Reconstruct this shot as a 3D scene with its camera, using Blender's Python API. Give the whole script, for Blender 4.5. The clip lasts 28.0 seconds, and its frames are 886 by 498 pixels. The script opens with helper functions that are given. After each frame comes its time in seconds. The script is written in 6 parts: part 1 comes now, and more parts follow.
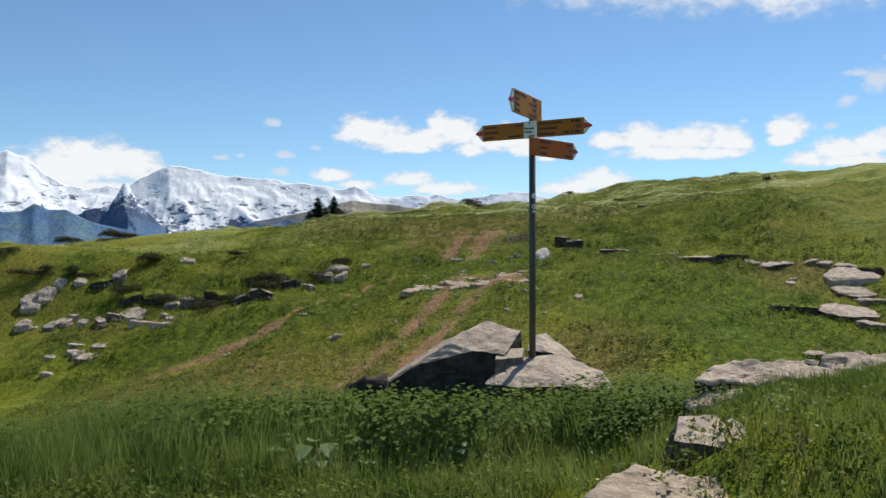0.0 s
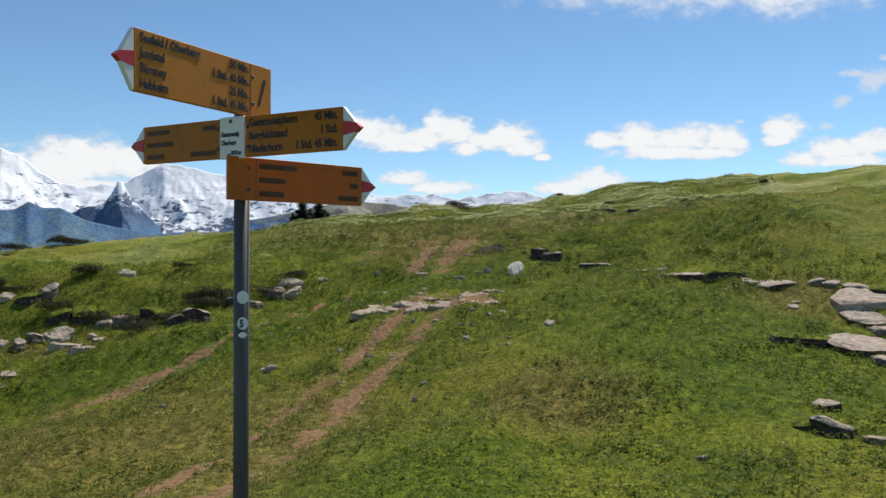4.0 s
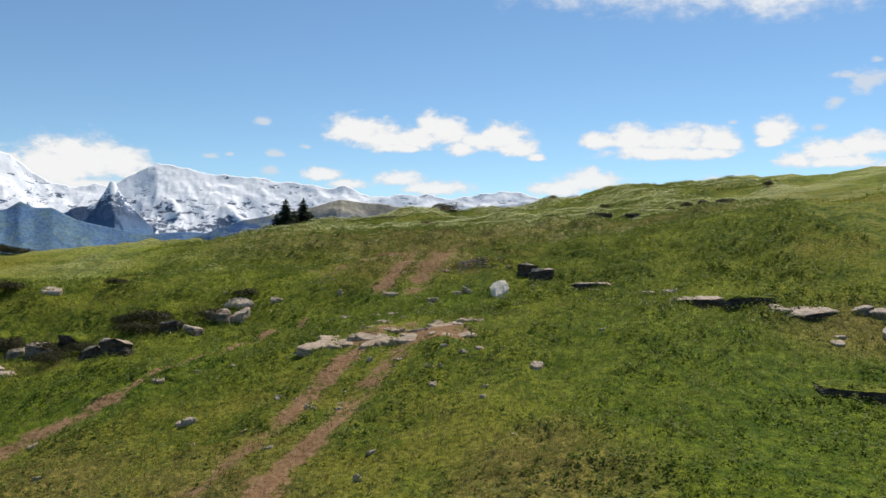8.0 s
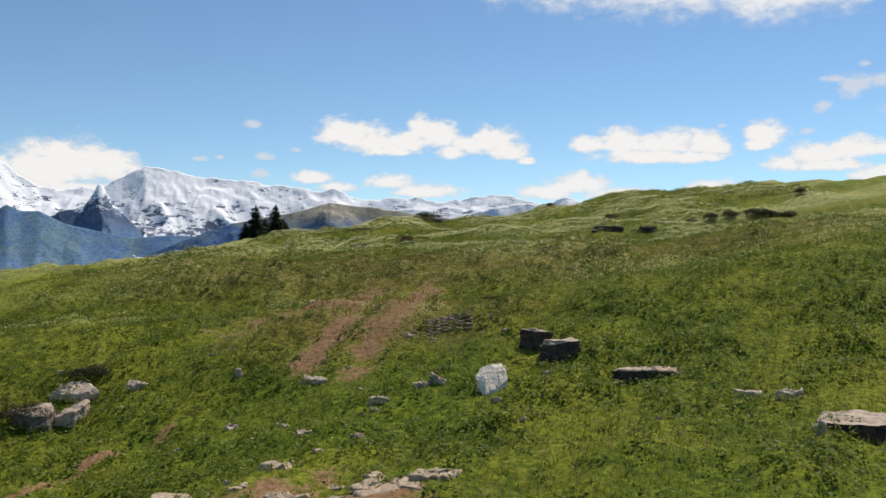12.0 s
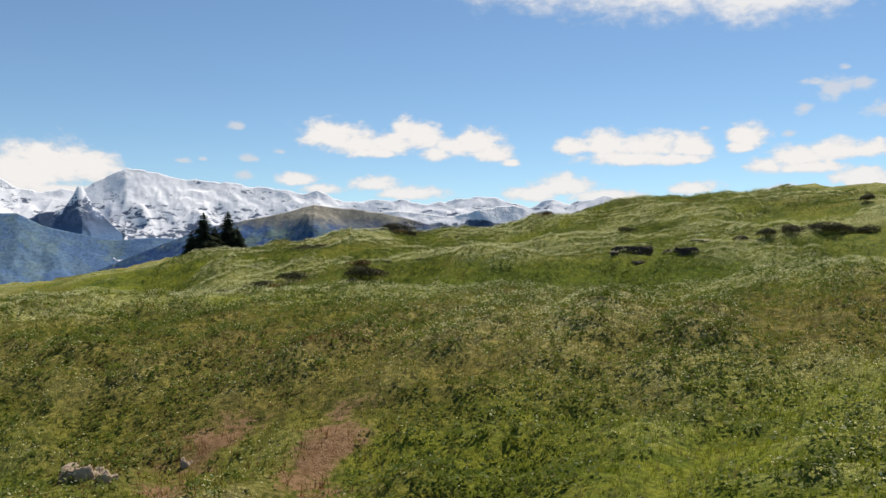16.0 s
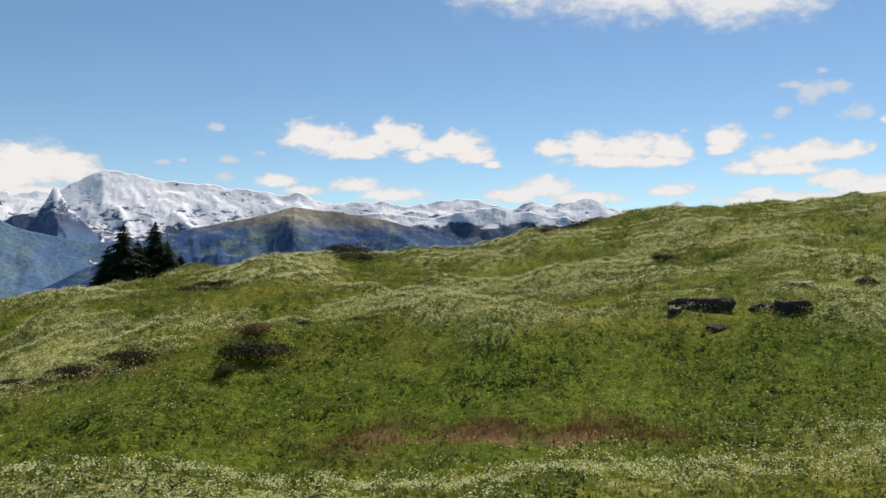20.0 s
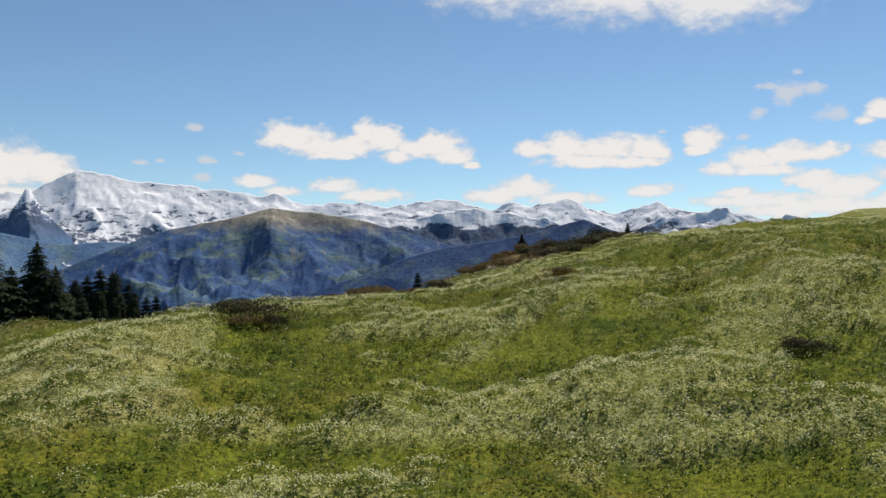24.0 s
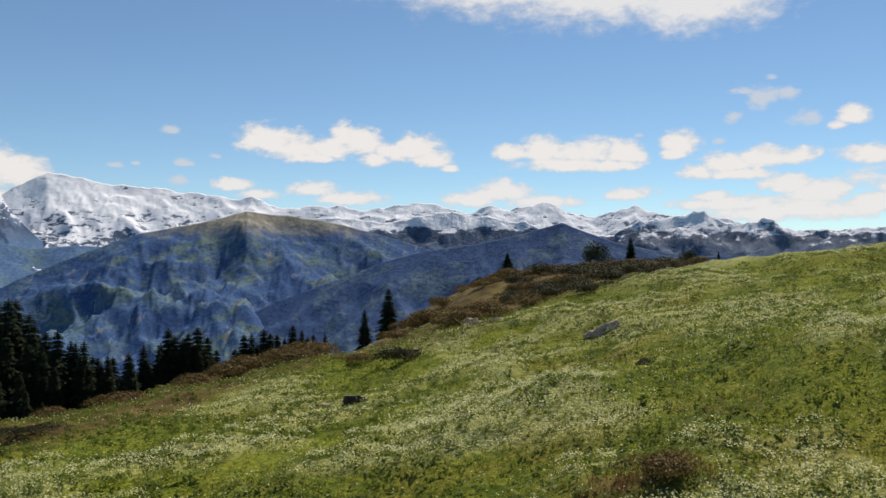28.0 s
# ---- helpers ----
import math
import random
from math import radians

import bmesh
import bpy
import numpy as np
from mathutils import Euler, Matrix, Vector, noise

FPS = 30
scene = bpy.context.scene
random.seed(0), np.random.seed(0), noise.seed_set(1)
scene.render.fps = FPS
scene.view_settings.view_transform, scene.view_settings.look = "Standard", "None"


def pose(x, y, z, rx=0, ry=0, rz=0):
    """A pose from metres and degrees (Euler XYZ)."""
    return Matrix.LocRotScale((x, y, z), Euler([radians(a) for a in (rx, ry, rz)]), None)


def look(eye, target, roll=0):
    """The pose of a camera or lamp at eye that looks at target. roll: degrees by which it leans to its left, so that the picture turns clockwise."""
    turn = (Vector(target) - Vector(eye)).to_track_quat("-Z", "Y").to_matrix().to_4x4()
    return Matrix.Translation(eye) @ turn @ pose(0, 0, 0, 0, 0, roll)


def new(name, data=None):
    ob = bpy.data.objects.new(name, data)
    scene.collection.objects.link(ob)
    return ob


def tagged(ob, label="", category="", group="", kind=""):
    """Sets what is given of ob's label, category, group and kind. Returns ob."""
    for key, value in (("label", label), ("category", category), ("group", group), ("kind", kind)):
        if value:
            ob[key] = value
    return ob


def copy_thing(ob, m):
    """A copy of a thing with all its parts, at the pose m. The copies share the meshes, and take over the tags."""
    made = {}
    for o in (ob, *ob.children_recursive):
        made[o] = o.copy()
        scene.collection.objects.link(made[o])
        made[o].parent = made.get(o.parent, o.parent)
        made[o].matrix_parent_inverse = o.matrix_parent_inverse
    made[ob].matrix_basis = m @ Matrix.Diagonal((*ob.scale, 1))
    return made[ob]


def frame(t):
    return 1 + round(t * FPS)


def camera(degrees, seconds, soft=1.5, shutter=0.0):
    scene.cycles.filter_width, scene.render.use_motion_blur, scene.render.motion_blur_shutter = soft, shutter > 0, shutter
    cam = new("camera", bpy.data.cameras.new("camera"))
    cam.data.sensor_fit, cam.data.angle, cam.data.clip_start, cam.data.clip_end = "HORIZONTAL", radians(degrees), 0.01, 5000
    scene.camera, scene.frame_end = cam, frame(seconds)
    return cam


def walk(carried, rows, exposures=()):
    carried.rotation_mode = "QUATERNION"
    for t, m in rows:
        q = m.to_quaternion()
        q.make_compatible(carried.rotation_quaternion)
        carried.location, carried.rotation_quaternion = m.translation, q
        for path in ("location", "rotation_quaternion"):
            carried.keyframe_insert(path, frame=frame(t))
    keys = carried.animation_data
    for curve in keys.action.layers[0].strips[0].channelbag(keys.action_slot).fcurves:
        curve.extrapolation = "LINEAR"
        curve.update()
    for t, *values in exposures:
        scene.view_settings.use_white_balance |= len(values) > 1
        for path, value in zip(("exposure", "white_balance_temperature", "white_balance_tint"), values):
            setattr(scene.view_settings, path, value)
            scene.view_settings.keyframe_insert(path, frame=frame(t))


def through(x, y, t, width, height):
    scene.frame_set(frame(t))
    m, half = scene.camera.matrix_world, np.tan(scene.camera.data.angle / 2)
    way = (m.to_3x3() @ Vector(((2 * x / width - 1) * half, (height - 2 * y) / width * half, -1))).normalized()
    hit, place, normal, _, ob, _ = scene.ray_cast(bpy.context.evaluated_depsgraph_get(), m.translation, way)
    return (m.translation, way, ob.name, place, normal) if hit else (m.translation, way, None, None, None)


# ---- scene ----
cam = camera(56.48, 28.0)

# seconds, eye x, y, z, heading to the right, tilt up, roll
FLIGHT = [
    (0, 0.000, 0.000, 0.986, 0.00, 0.32, -0.02), (0.5, 0.209, 0.427, 0.989, 0.04, 0.28, -0.02),
    (1, 0.401, 0.918, 0.993, 0.06, 0.28, 0.00), (1.5, 0.592, 1.471, 0.988, 0.11, 0.25, 0.02),
    (2, 0.801, 2.071, 1.005, 0.16, 0.22, 0.02), (2.5, 1.024, 2.680, 1.147, 0.19, 0.23, 0.06),
    (3, 1.228, 3.278, 1.384, 0.24, 0.27, 0.12), (3.5, 1.421, 3.870, 1.573, 0.26, 0.26, 0.14),
    (4, 1.594, 4.460, 1.693, 0.29, 0.26, 0.13), (4.5, 1.745, 5.046, 1.793, 0.33, 0.27, 0.12),
    (5, 1.884, 5.640, 1.880, 0.38, 0.29, 0.11), (5.5, 2.017, 6.256, 1.960, 0.43, 0.31, 0.11),
    (6, 2.143, 6.908, 2.037, 0.49, 0.31, 0.12), (6.5, 2.258, 7.612, 2.113, 0.54, 0.30, 0.14),
    (7, 2.361, 8.388, 2.192, 0.58, 0.26, 0.15), (7.5, 2.453, 9.258, 2.282, 0.65, 0.26, 0.17),
    (8, 2.545, 10.253, 2.381, 0.71, 0.28, 0.17), (8.5, 2.642, 11.405, 2.480, 0.76, 0.27, 0.13),
    (9, 2.743, 12.736, 2.596, 0.82, 0.28, 0.06), (9.5, 2.856, 14.250, 2.756, 0.88, 0.31, -0.00),
    (10, 2.983, 15.926, 2.966, 0.99, 0.36, 0.01), (10.5, 3.103, 17.724, 3.202, 1.06, 0.38, 0.00),
    (11, 3.236, 19.611, 3.434, 1.14, 0.42, -0.02), (11.5, 3.405, 21.574, 3.660, 1.25, 0.45, 0.07),
    (12, 3.583, 23.608, 3.883, 1.37, 0.50, 0.14), (12.5, 3.749, 25.715, 4.099, 1.49, 0.51, 0.13),
    (13, 3.925, 27.891, 4.301, 1.61, 0.50, 0.07), (13.5, 4.117, 30.132, 4.497, 1.73, 0.50, -0.01),
    (14, 4.320, 32.429, 4.700, 1.86, 0.51, -0.07), (14.5, 4.525, 34.774, 4.926, 1.98, 0.54, -0.09),
    (15, 4.725, 37.161, 5.183, 2.12, 0.60, -0.03), (15.5, 4.917, 39.584, 5.467, 2.27, 0.62, 0.03),
    (16, 5.111, 42.043, 5.768, 2.44, 0.63, 0.05), (16.5, 5.324, 44.535, 6.072, 2.57, 0.65, 0.04),
    (17, 5.564, 47.059, 6.372, 2.73, 0.68, 0.03), (17.5, 5.829, 49.615, 6.667, 2.88, 0.71, -0.02),
    (18, 6.109, 52.202, 6.960, 3.07, 0.71, -0.04), (18.5, 6.394, 54.817, 7.247, 3.23, 0.74, -0.03),
    (19, 6.681, 57.452, 7.527, 3.42, 0.75, -0.02), (19.5, 6.963, 60.107, 7.795, 3.57, 0.76, -0.01),
    (20, 7.232, 62.787, 8.057, 3.72, 0.76, -0.00), (20.5, 7.480, 65.505, 8.329, 3.92, 0.76, 0.01),
    (21, 7.709, 68.278, 8.626, 4.10, 0.78, 0.01), (21.5, 7.939, 71.110, 8.955, 4.27, 0.80, 0.01),
    (22, 8.197, 74.001, 9.317, 4.44, 0.82, -0.00), (22.5, 8.506, 76.949, 9.707, 4.61, 0.83, -0.02),
    (23, 8.876, 79.949, 10.119, 4.79, 0.84, -0.04), (23.5, 9.291, 82.998, 10.547, 4.93, 0.81, -0.11),
    (24, 9.733, 86.092, 10.987, 5.13, 0.80, -0.15), (24.5, 10.185, 89.227, 11.435, 5.32, 0.79, -0.14),
    (25, 10.636, 92.400, 11.880, 5.53, 0.79, -0.14), (25.5, 11.080, 95.614, 12.312, 5.70, 0.78, -0.13),
    (26, 11.525, 98.879, 12.727, 5.87, 0.84, -0.13), (26.5, 11.982, 102.204, 13.132, 6.07, 0.89, -0.15),
    (27, 12.460, 105.600, 13.538, 6.25, 0.95, -0.15), (27.5, 12.963, 109.071, 13.955, 6.44, 1.00, -0.18),
    (28, 13.484, 112.622, 14.386, 6.64, 1.01, -0.20),
]
walk(cam, [(t, pose(x, y, z, 90 + tilt, 0, -heading) @ pose(0, 0, 0, 0, 0, roll))
           for t, x, y, z, heading, tilt, roll in FLIGHT],
     [(0, 0.05, 6620, 10), (9, 0.02, 6850, 11), (18, -0.04, 7100, 13), (28, -0.12, 7080, 13)])

# ---- sky, sun ----
SUN_AZIMUTH, SUN_ELEVATION = 34.0, 54.0     # to the right of the +y axis, above the horizon


class Nodes:
    """Short names for building a node tree."""

    def __init__(self, tree):
        self.tree = tree
        tree.nodes.clear()

    def add(self, kind, **inputs):
        node = self.tree.nodes.new(kind)
        for key, value in inputs.items():
            self.put(node, key.replace("_", " "), value)
        return node

    def put(self, node, key, value):
        socket = node.inputs[key]
        if isinstance(value, bpy.types.NodeSocket):
            self.tree.links.new(value, socket)
        else:
            socket.default_value = value

    def math(self, op, a, b=0.0, clamp=False):
        node = self.tree.nodes.new("ShaderNodeMath")
        node.operation, node.use_clamp = op, clamp
        self.put(node, 0, a)
        self.put(node, 1, b)
        return node.outputs[0]

    def mix(self, fac, a, b, blend="MIX"):
        node = self.tree.nodes.new("ShaderNodeMix")
        node.data_type, node.blend_type = "RGBA", blend
        self.put(node, 0, fac)
        self.put(node, 6, a if isinstance(a, bpy.types.NodeSocket) else (*a, 1))
        self.put(node, 7, b if isinstance(b, bpy.types.NodeSocket) else (*b, 1))
        return node.outputs[2]

    def noise(self, scale, detail=4.0, rough=0.55, vector=None, stretch=None, distortion=0.0, tilt=0.0):
        node = self.add("ShaderNodeTexNoise", Scale=scale, Detail=detail, Roughness=rough, Distortion=distortion)
        vector = vector or self.where()
        if stretch:
            mapping = self.add("ShaderNodeMapping", Vector=vector, Scale=stretch, Rotation=(0.0, tilt, 0.0))
            vector = mapping.outputs[0]
        self.put(node, "Vector", vector)
        return node.outputs[0]

    def where(self):
        if "place" not in self.tree.nodes:
            self.tree.nodes.new("ShaderNodeTexCoord").name = "place"
        return self.tree.nodes["place"].outputs["Object"]

    def step(self, value, low, high):
        node = self.add("ShaderNodeMapRange")
        node.interpolation_type = "SMOOTHSTEP"
        for key, v in zip(("Value", "From Min", "From Max"), (value, low, high)):
            self.put(node, key, v)
        return node.outputs[0]

    def surface(self, colour, rough=0.9, bump=None, strength=0.4, distance=0.05, metal=0.0, specular=0.3, through=0.0):
        bsdf = self.add("ShaderNodeBsdfPrincipled", Roughness=rough, Metallic=metal)
        self.put(bsdf, "Base Color", colour if isinstance(colour, bpy.types.NodeSocket) else (*colour, 1))
        self.put(bsdf, "Specular IOR Level", specular)
        if bump is not None:
            self.put(bsdf, "Normal", self.add("ShaderNodeBump", Strength=strength, Distance=distance, Height=bump).outputs[0])
        shader = bsdf.outputs[0]
        if through:
            back = self.add("ShaderNodeBsdfTranslucent")
            self.put(back, "Color", colour if isinstance(colour, bpy.types.NodeSocket) else (*colour, 1))
            both = self.tree.nodes.new("ShaderNodeMixShader")
            self.put(both, 0, through)
            self.put(both, 1, shader)
            self.put(both, 2, back.outputs[0])
            shader = both.outputs[0]
        out = self.tree.nodes.new("ShaderNodeOutputMaterial")
        self.put(out, "Surface", shader)


# cumulus in the sky: azimuth, height above the horizon, half width, half height (degrees), softness
LONG_CLOUD = [
    (-5.4, 8.31, 2.5, 1.63), (-3.1, 7.77, 2.27, 1.41), (-2.3, 7.25, 2.1, 0.59), (-0.4, 8.8, 0.97, 1.53), (1.2, 8.27, 1.76, 1.41), (2.1, 7.16, 1.32, 0.83),
    (4.5, 7.85, 2.19, 1.53), (6.0, 7.19, 1.58, 1.06), (7.1, 6.56, 0.79, 0.42), (-1.3, 7.8, 1.93, 1.29), (3.2, 7.66, 1.85, 1.3),
]
HEAP_CLOUDS = [
    (11.5, 7.57, 1.63, 0.94), (13.4, 7.76, 1.7, 1.39), (16.4, 7.44, 2.99, 1.49), (19.1, 7.28, 1.83, 1.47), (15.3, 6.69, 4.19, 0.86), (18.3, 6.6, 2.45, 0.68),
    (22.7, 7.93, 1.47, 1.38), (22.2, 7.23, 0.94, 0.62), (23.8, 5.96, 1.23, 0.99), (25.6, 6.35, 2.24, 1.3), (27.9, 6.77, 2.16, 1.23), (29.8, 6.73, 1.46, 1.05),
    (26.4, 5.78, 2.4, 0.7), (34.1, 6.55, 2.08, 0.94), (36.8, 6.48, 1.97, 1.02), (33.1, 9.08, 1.06, 0.95), (32.3, 8.52, 0.72, 0.48),
]
CAP_CLOUD = [
    (-23.0, 5.72, 3.58, 2.33), (-24.9, 5.21, 2.76, 2.29), (-20.7, 5.68, 2.3, 1.73), (-23.7, 6.42, 2.19, 1.06), (-27.6, 5.01, 2.95, 2.04), (-19.4, 4.94, 1.36, 0.98),
    (-22.5, 4.02, 2.51, 1.17),
]
CLOUD_BANK = [
    (-7.6, 5.33, 1.49, 0.79), (-6.0, 4.7, 1.68, 0.56), (-2.3, 5.08, 1.95, 0.86), (0.3, 4.44, 2.66, 0.79), (10.6, 4.82, 2.53, 1.25), (8.6, 4.34, 2.12, 0.86),
    (13.4, 4.17, 2.90, 0.78), (19.4, 4.63, 1.97, 0.72), (29.4, 5.01, 1.68, 1.05), (31.4, 4.33, 2.20, 1.25), (26.1, 3.8, 4.20, 0.86), (29.9, 3.27, 6.52, 1.16),
    (34.5, 3.63, 2.35, 1.31), (24.7, 4.35, 1.55, 0.65), (39.1, 3.2, 4.58, 1.44), (42.0, 4.5, 10.35, 2.60), (-40.0, 5.0, 10.35, 2.60),
]
VEIL = [(24.0, 17.2, 6.5, 4.0), (18.0, 18.2, 9.0, 4.4), (10.0, 19.2, 8.0, 4.4), (16.0, 20.0, 17.0, 4.4)]
WISPS = [
    (-11.5, 8.81, 0.66, 0.46), (-10.9, 6.66, 0.70, 0.41), (-15.0, 6.42, 0.59, 0.34), (-11.1, 5.56, 0.88, 0.58), (-8.8, 7.2, 0.40, 0.30), (27.8, 10.66, 1.30, 1.30),
    (26.9, 11.04, 1.16, 0.43), (29.5, 10.61, 0.81, 0.74), (26.1, 9.4, 0.79, 0.65), (20.1, 8.56, 0.39, 0.28), (30.4, 9.08, 1.02, 0.89), (25.3, 7.94, 0.47, 0.43),
    (28.5, 11.79, 0.53, 0.38), (-13.8, 6.57, 0.34, 0.23),
]


def build_sky():
    world = bpy.data.worlds.new("alpine_sky")
    scene.world = world
    world.use_nodes = True
    n = Nodes(world.node_tree)
    sky = n.tree.nodes.new("ShaderNodeTexSky")
    sky.sky_type, sky.sun_disc = "NISHITA", False
    sky.sun_elevation, sky.sun_rotation = radians(SUN_ELEVATION), radians(SUN_AZIMUTH)
    sky.altitude, sky.air_density, sky.dust_density, sky.ozone_density = 1800, 1.0, 0.0, 3.0
    way = n.tree.nodes.new("ShaderNodeTexCoord").outputs["Generated"]
    axes = n.add("ShaderNodeSeparateXYZ", Vector=way).outputs
    azimuth = n.math("MULTIPLY", n.math("ARCTAN2", axes[0], axes[1]), 57.2958)
    height = n.math("MULTIPLY", n.math("ARCSINE", axes[2]), 57.2958)
    flat = n.add("ShaderNodeCombineXYZ", X=azimuth, Y=n.math("MULTIPLY", height, 1.7)).outputs[0]
    puffs = n.noise(0.52, 8.0, 0.56, flat, distortion=0.3)
    fine = n.noise(1.3, 6.0, 0.62, flat)

    def cover(clouds, ragged):
        best = None
        for a, e, w, h in clouds:
            across = n.math("DIVIDE", n.math("SUBTRACT", azimuth, a), w)
            up = n.math("DIVIDE", n.math("SUBTRACT", height, e), h)
            up = n.math("MULTIPLY", up, n.math("ADD", 1.25, n.math("MULTIPLY", n.math("LESS_THAN", up, 0.0), 0.5)))
            far = n.math("SQRT", n.math("ADD", n.math("MULTIPLY", across, across), n.math("MULTIPLY", up, up)))
            best = far if best is None else n.math("MINIMUM", best, far)
        core = n.math("SUBTRACT", 1.14, best)
        core = n.math("ADD", core, n.math("MULTIPLY", n.math("SUBTRACT", puffs, 0.5), ragged))
        return n.math("ADD", core, n.math("MULTIPLY", n.math("SUBTRACT", fine, 0.5), ragged * 0.5))

    heaps, bank, wisps = cover(LONG_CLOUD + HEAP_CLOUDS + CAP_CLOUD, 1.45), cover(CLOUD_BANK, 1.5), cover(WISPS, 2.6)
    veil = cover(VEIL, 1.1)
    white = n.math("MAXIMUM", n.step(heaps, 0.0, 0.58), n.math("MULTIPLY", n.step(bank, 0.0, 0.55), 0.95))
    white = n.math("MAXIMUM", white, n.math("MULTIPLY", n.step(wisps, 0.0, 0.95), 0.75))
    white = n.math("MAXIMUM", white, n.math("MULTIPLY", n.step(veil, -0.1, 0.75), 0.9))

    tone = n.mix(n.step(n.math("ADD", n.math("MAXIMUM", n.math("MAXIMUM", heaps, bank), veil), n.math("MULTIPLY", fine, 0.5)), 0.25, 1.0), (5.9, 6.4, 7.1), (7.7, 8.0, 8.3))
    blue = n.mix(1.0, sky.outputs[0], (0.86, 1.03, 1.07), "MULTIPLY")
    colour = n.mix(white, blue, tone)
    back = n.add("ShaderNodeBackground", Strength=SKY_STRENGTH)
    n.put(back, "Color", colour)
    n.put(n.tree.nodes.new("ShaderNodeOutputWorld"), "Surface", back.outputs[0])


SKY_STRENGTH = 0.112
build_sky()
sun = new("sun", bpy.data.lights.new("sun", "SUN"))
sun.data.energy, sun.data.angle, sun.data.color = 5.0, radians(0.53), (1.0, 0.955, 0.88)
sun_way = Vector((math.sin(radians(SUN_AZIMUTH)) * math.cos(radians(SUN_ELEVATION)),
                  math.cos(radians(SUN_AZIMUTH)) * math.cos(radians(SUN_ELEVATION)), math.sin(radians(SUN_ELEVATION))))
sun.matrix_world = look(sun_way * 300, (0, 0, 0))

# ---- materials ----
def material(name):
    m = bpy.data.materials.new(name)
    m.use_nodes = True
    return m, Nodes(m.node_tree)


# parched, mossy brown and lush green parts of the meadow: x, y, half width, half depth
PARCHED = [(-3.8, 24.5, 5.0, 6.0), (-9.0, 28.5, 5.0, 5.0), (5.0, 27.0, 2.2, 3.0), (-14.0, 41.5, 5.0, 1.6), (15.0, 35.5, 3.0, 2.4), (2.0, 51.0, 4.5, 4.5), (7.0, 64.0, 18.0, 6.0)]
LUSH = [(-8.5, 36.6, 6.5, 2.2), (0.8, 19.0, 3.0, 6.0), (10.5, 31.0, 4.5, 8.0), (1.2, 43.0, 4.0, 3.4), (8.0, 86.0, 20.0, 6.5), (23.0, 88.0, 6.0, 8.0)]


def turf_colour(n):
    """Colour of the sward, the same function of the place for the soil sheet and for the blades on it."""
    broad, mid, small = n.noise(0.055, 3.0), n.noise(0.36, 5.0, 0.62), n.noise(2.4, 4.0, 0.6)
    axes = n.add("ShaderNodeSeparateXYZ", Vector=n.where()).outputs

    def spots(rows):
        best = None
        for x, y, w, d in rows:
            across, along_y = n.math("DIVIDE", n.math("SUBTRACT", axes[0], x), w), n.math("DIVIDE", n.math("SUBTRACT", axes[1], y), d)
            far = n.math("ADD", n.math("MULTIPLY", across, across), n.math("MULTIPLY", along_y, along_y))
            best = far if best is None else n.math("MINIMUM", best, far)
        return n.step(n.math("ADD", best, n.math("MULTIPLY", n.math("SUBTRACT", mid, 0.5), 2.2)), 1.7, 0.2)

    green = n.mix(n.step(mid, 0.38, 0.60), (0.074, 0.112, 0.009), (0.186, 0.214, 0.018))
    green = n.mix(n.math("MULTIPLY", n.step(small, 0.42, 0.62), 0.75), green, (0.222, 0.235, 0.024))
    dry = n.math("MULTIPLY", n.step(broad, 0.48, 0.62), n.step(mid, 0.40, 0.62))
    green = n.mix(n.math("MULTIPLY", dry, 0.45), green, (0.230, 0.160, 0.040))
    green = n.mix(n.math("MULTIPLY", spots(PARCHED), 0.80), green, n.mix(n.step(small, 0.38, 0.64), (0.150, 0.112, 0.030), (0.290, 0.225, 0.062)))
    return n.mix(n.math("MULTIPLY", spots(LUSH), 0.7), green, n.mix(n.step(small, 0.36, 0.62), (0.060, 0.108, 0.007), (0.138, 0.194, 0.013)))


def make_turf():
    m, n = material("turf")
    fine, grit = n.noise(7.0, 5.0, 0.65), n.noise(38.0, 3.0, 0.6)
    colour = turf_colour(n)
    colour = n.mix(n.step(fine, 0.36, 0.60), n.mix(0.66, colour, (0.020, 0.034, 0.005)), colour)
    bloom = n.add("ShaderNodeAttribute")
    bloom.attribute_name = "bloom"
    specks = n.math("MULTIPLY", n.step(n.math("ADD", n.math("MULTIPLY", grit, 0.6), n.math("MULTIPLY", fine, 0.4)), 0.43, 0.57), n.math("MULTIPLY", bloom.outputs["Fac"], 0.42))
    colour = n.mix(specks, colour, (0.60, 0.57, 0.29))
    soil = n.add("ShaderNodeAttribute")
    soil.attribute_name = "soil"
    ragged = n.math("ADD", soil.outputs["Fac"], n.math("ADD", n.math("MULTIPLY", n.math("SUBTRACT", fine, 0.5), 1.3), n.math("MULTIPLY", n.math("SUBTRACT", n.noise(1.3, 4.0, 0.6), 0.5), 1.5)))
    earth = n.mix(n.step(fine, 0.3, 0.7), (0.160, 0.080, 0.034), (0.300, 0.180, 0.095))
    earth = n.mix(n.step(grit, 0.56, 0.66), earth, (0.37, 0.27, 0.18))
    colour = n.mix(n.step(ragged, 0.30, 0.74), colour, earth)
    heath = n.add("ShaderNodeAttribute")
    heath.attribute_name = "heath"
    brown = n.mix(n.step(n.noise(0.5, 5.0, 0.6), 0.35, 0.65), (0.070, 0.045, 0.016), (0.150, 0.115, 0.036))
    colour = n.mix(heath.outputs["Fac"], colour, brown)
    n.surface(colour, 0.95, n.math("ADD", n.math("MULTIPLY", fine, 1.0), n.math("MULTIPLY", grit, 0.4)), 0.75, 0.10, specular=0.1)
    return m


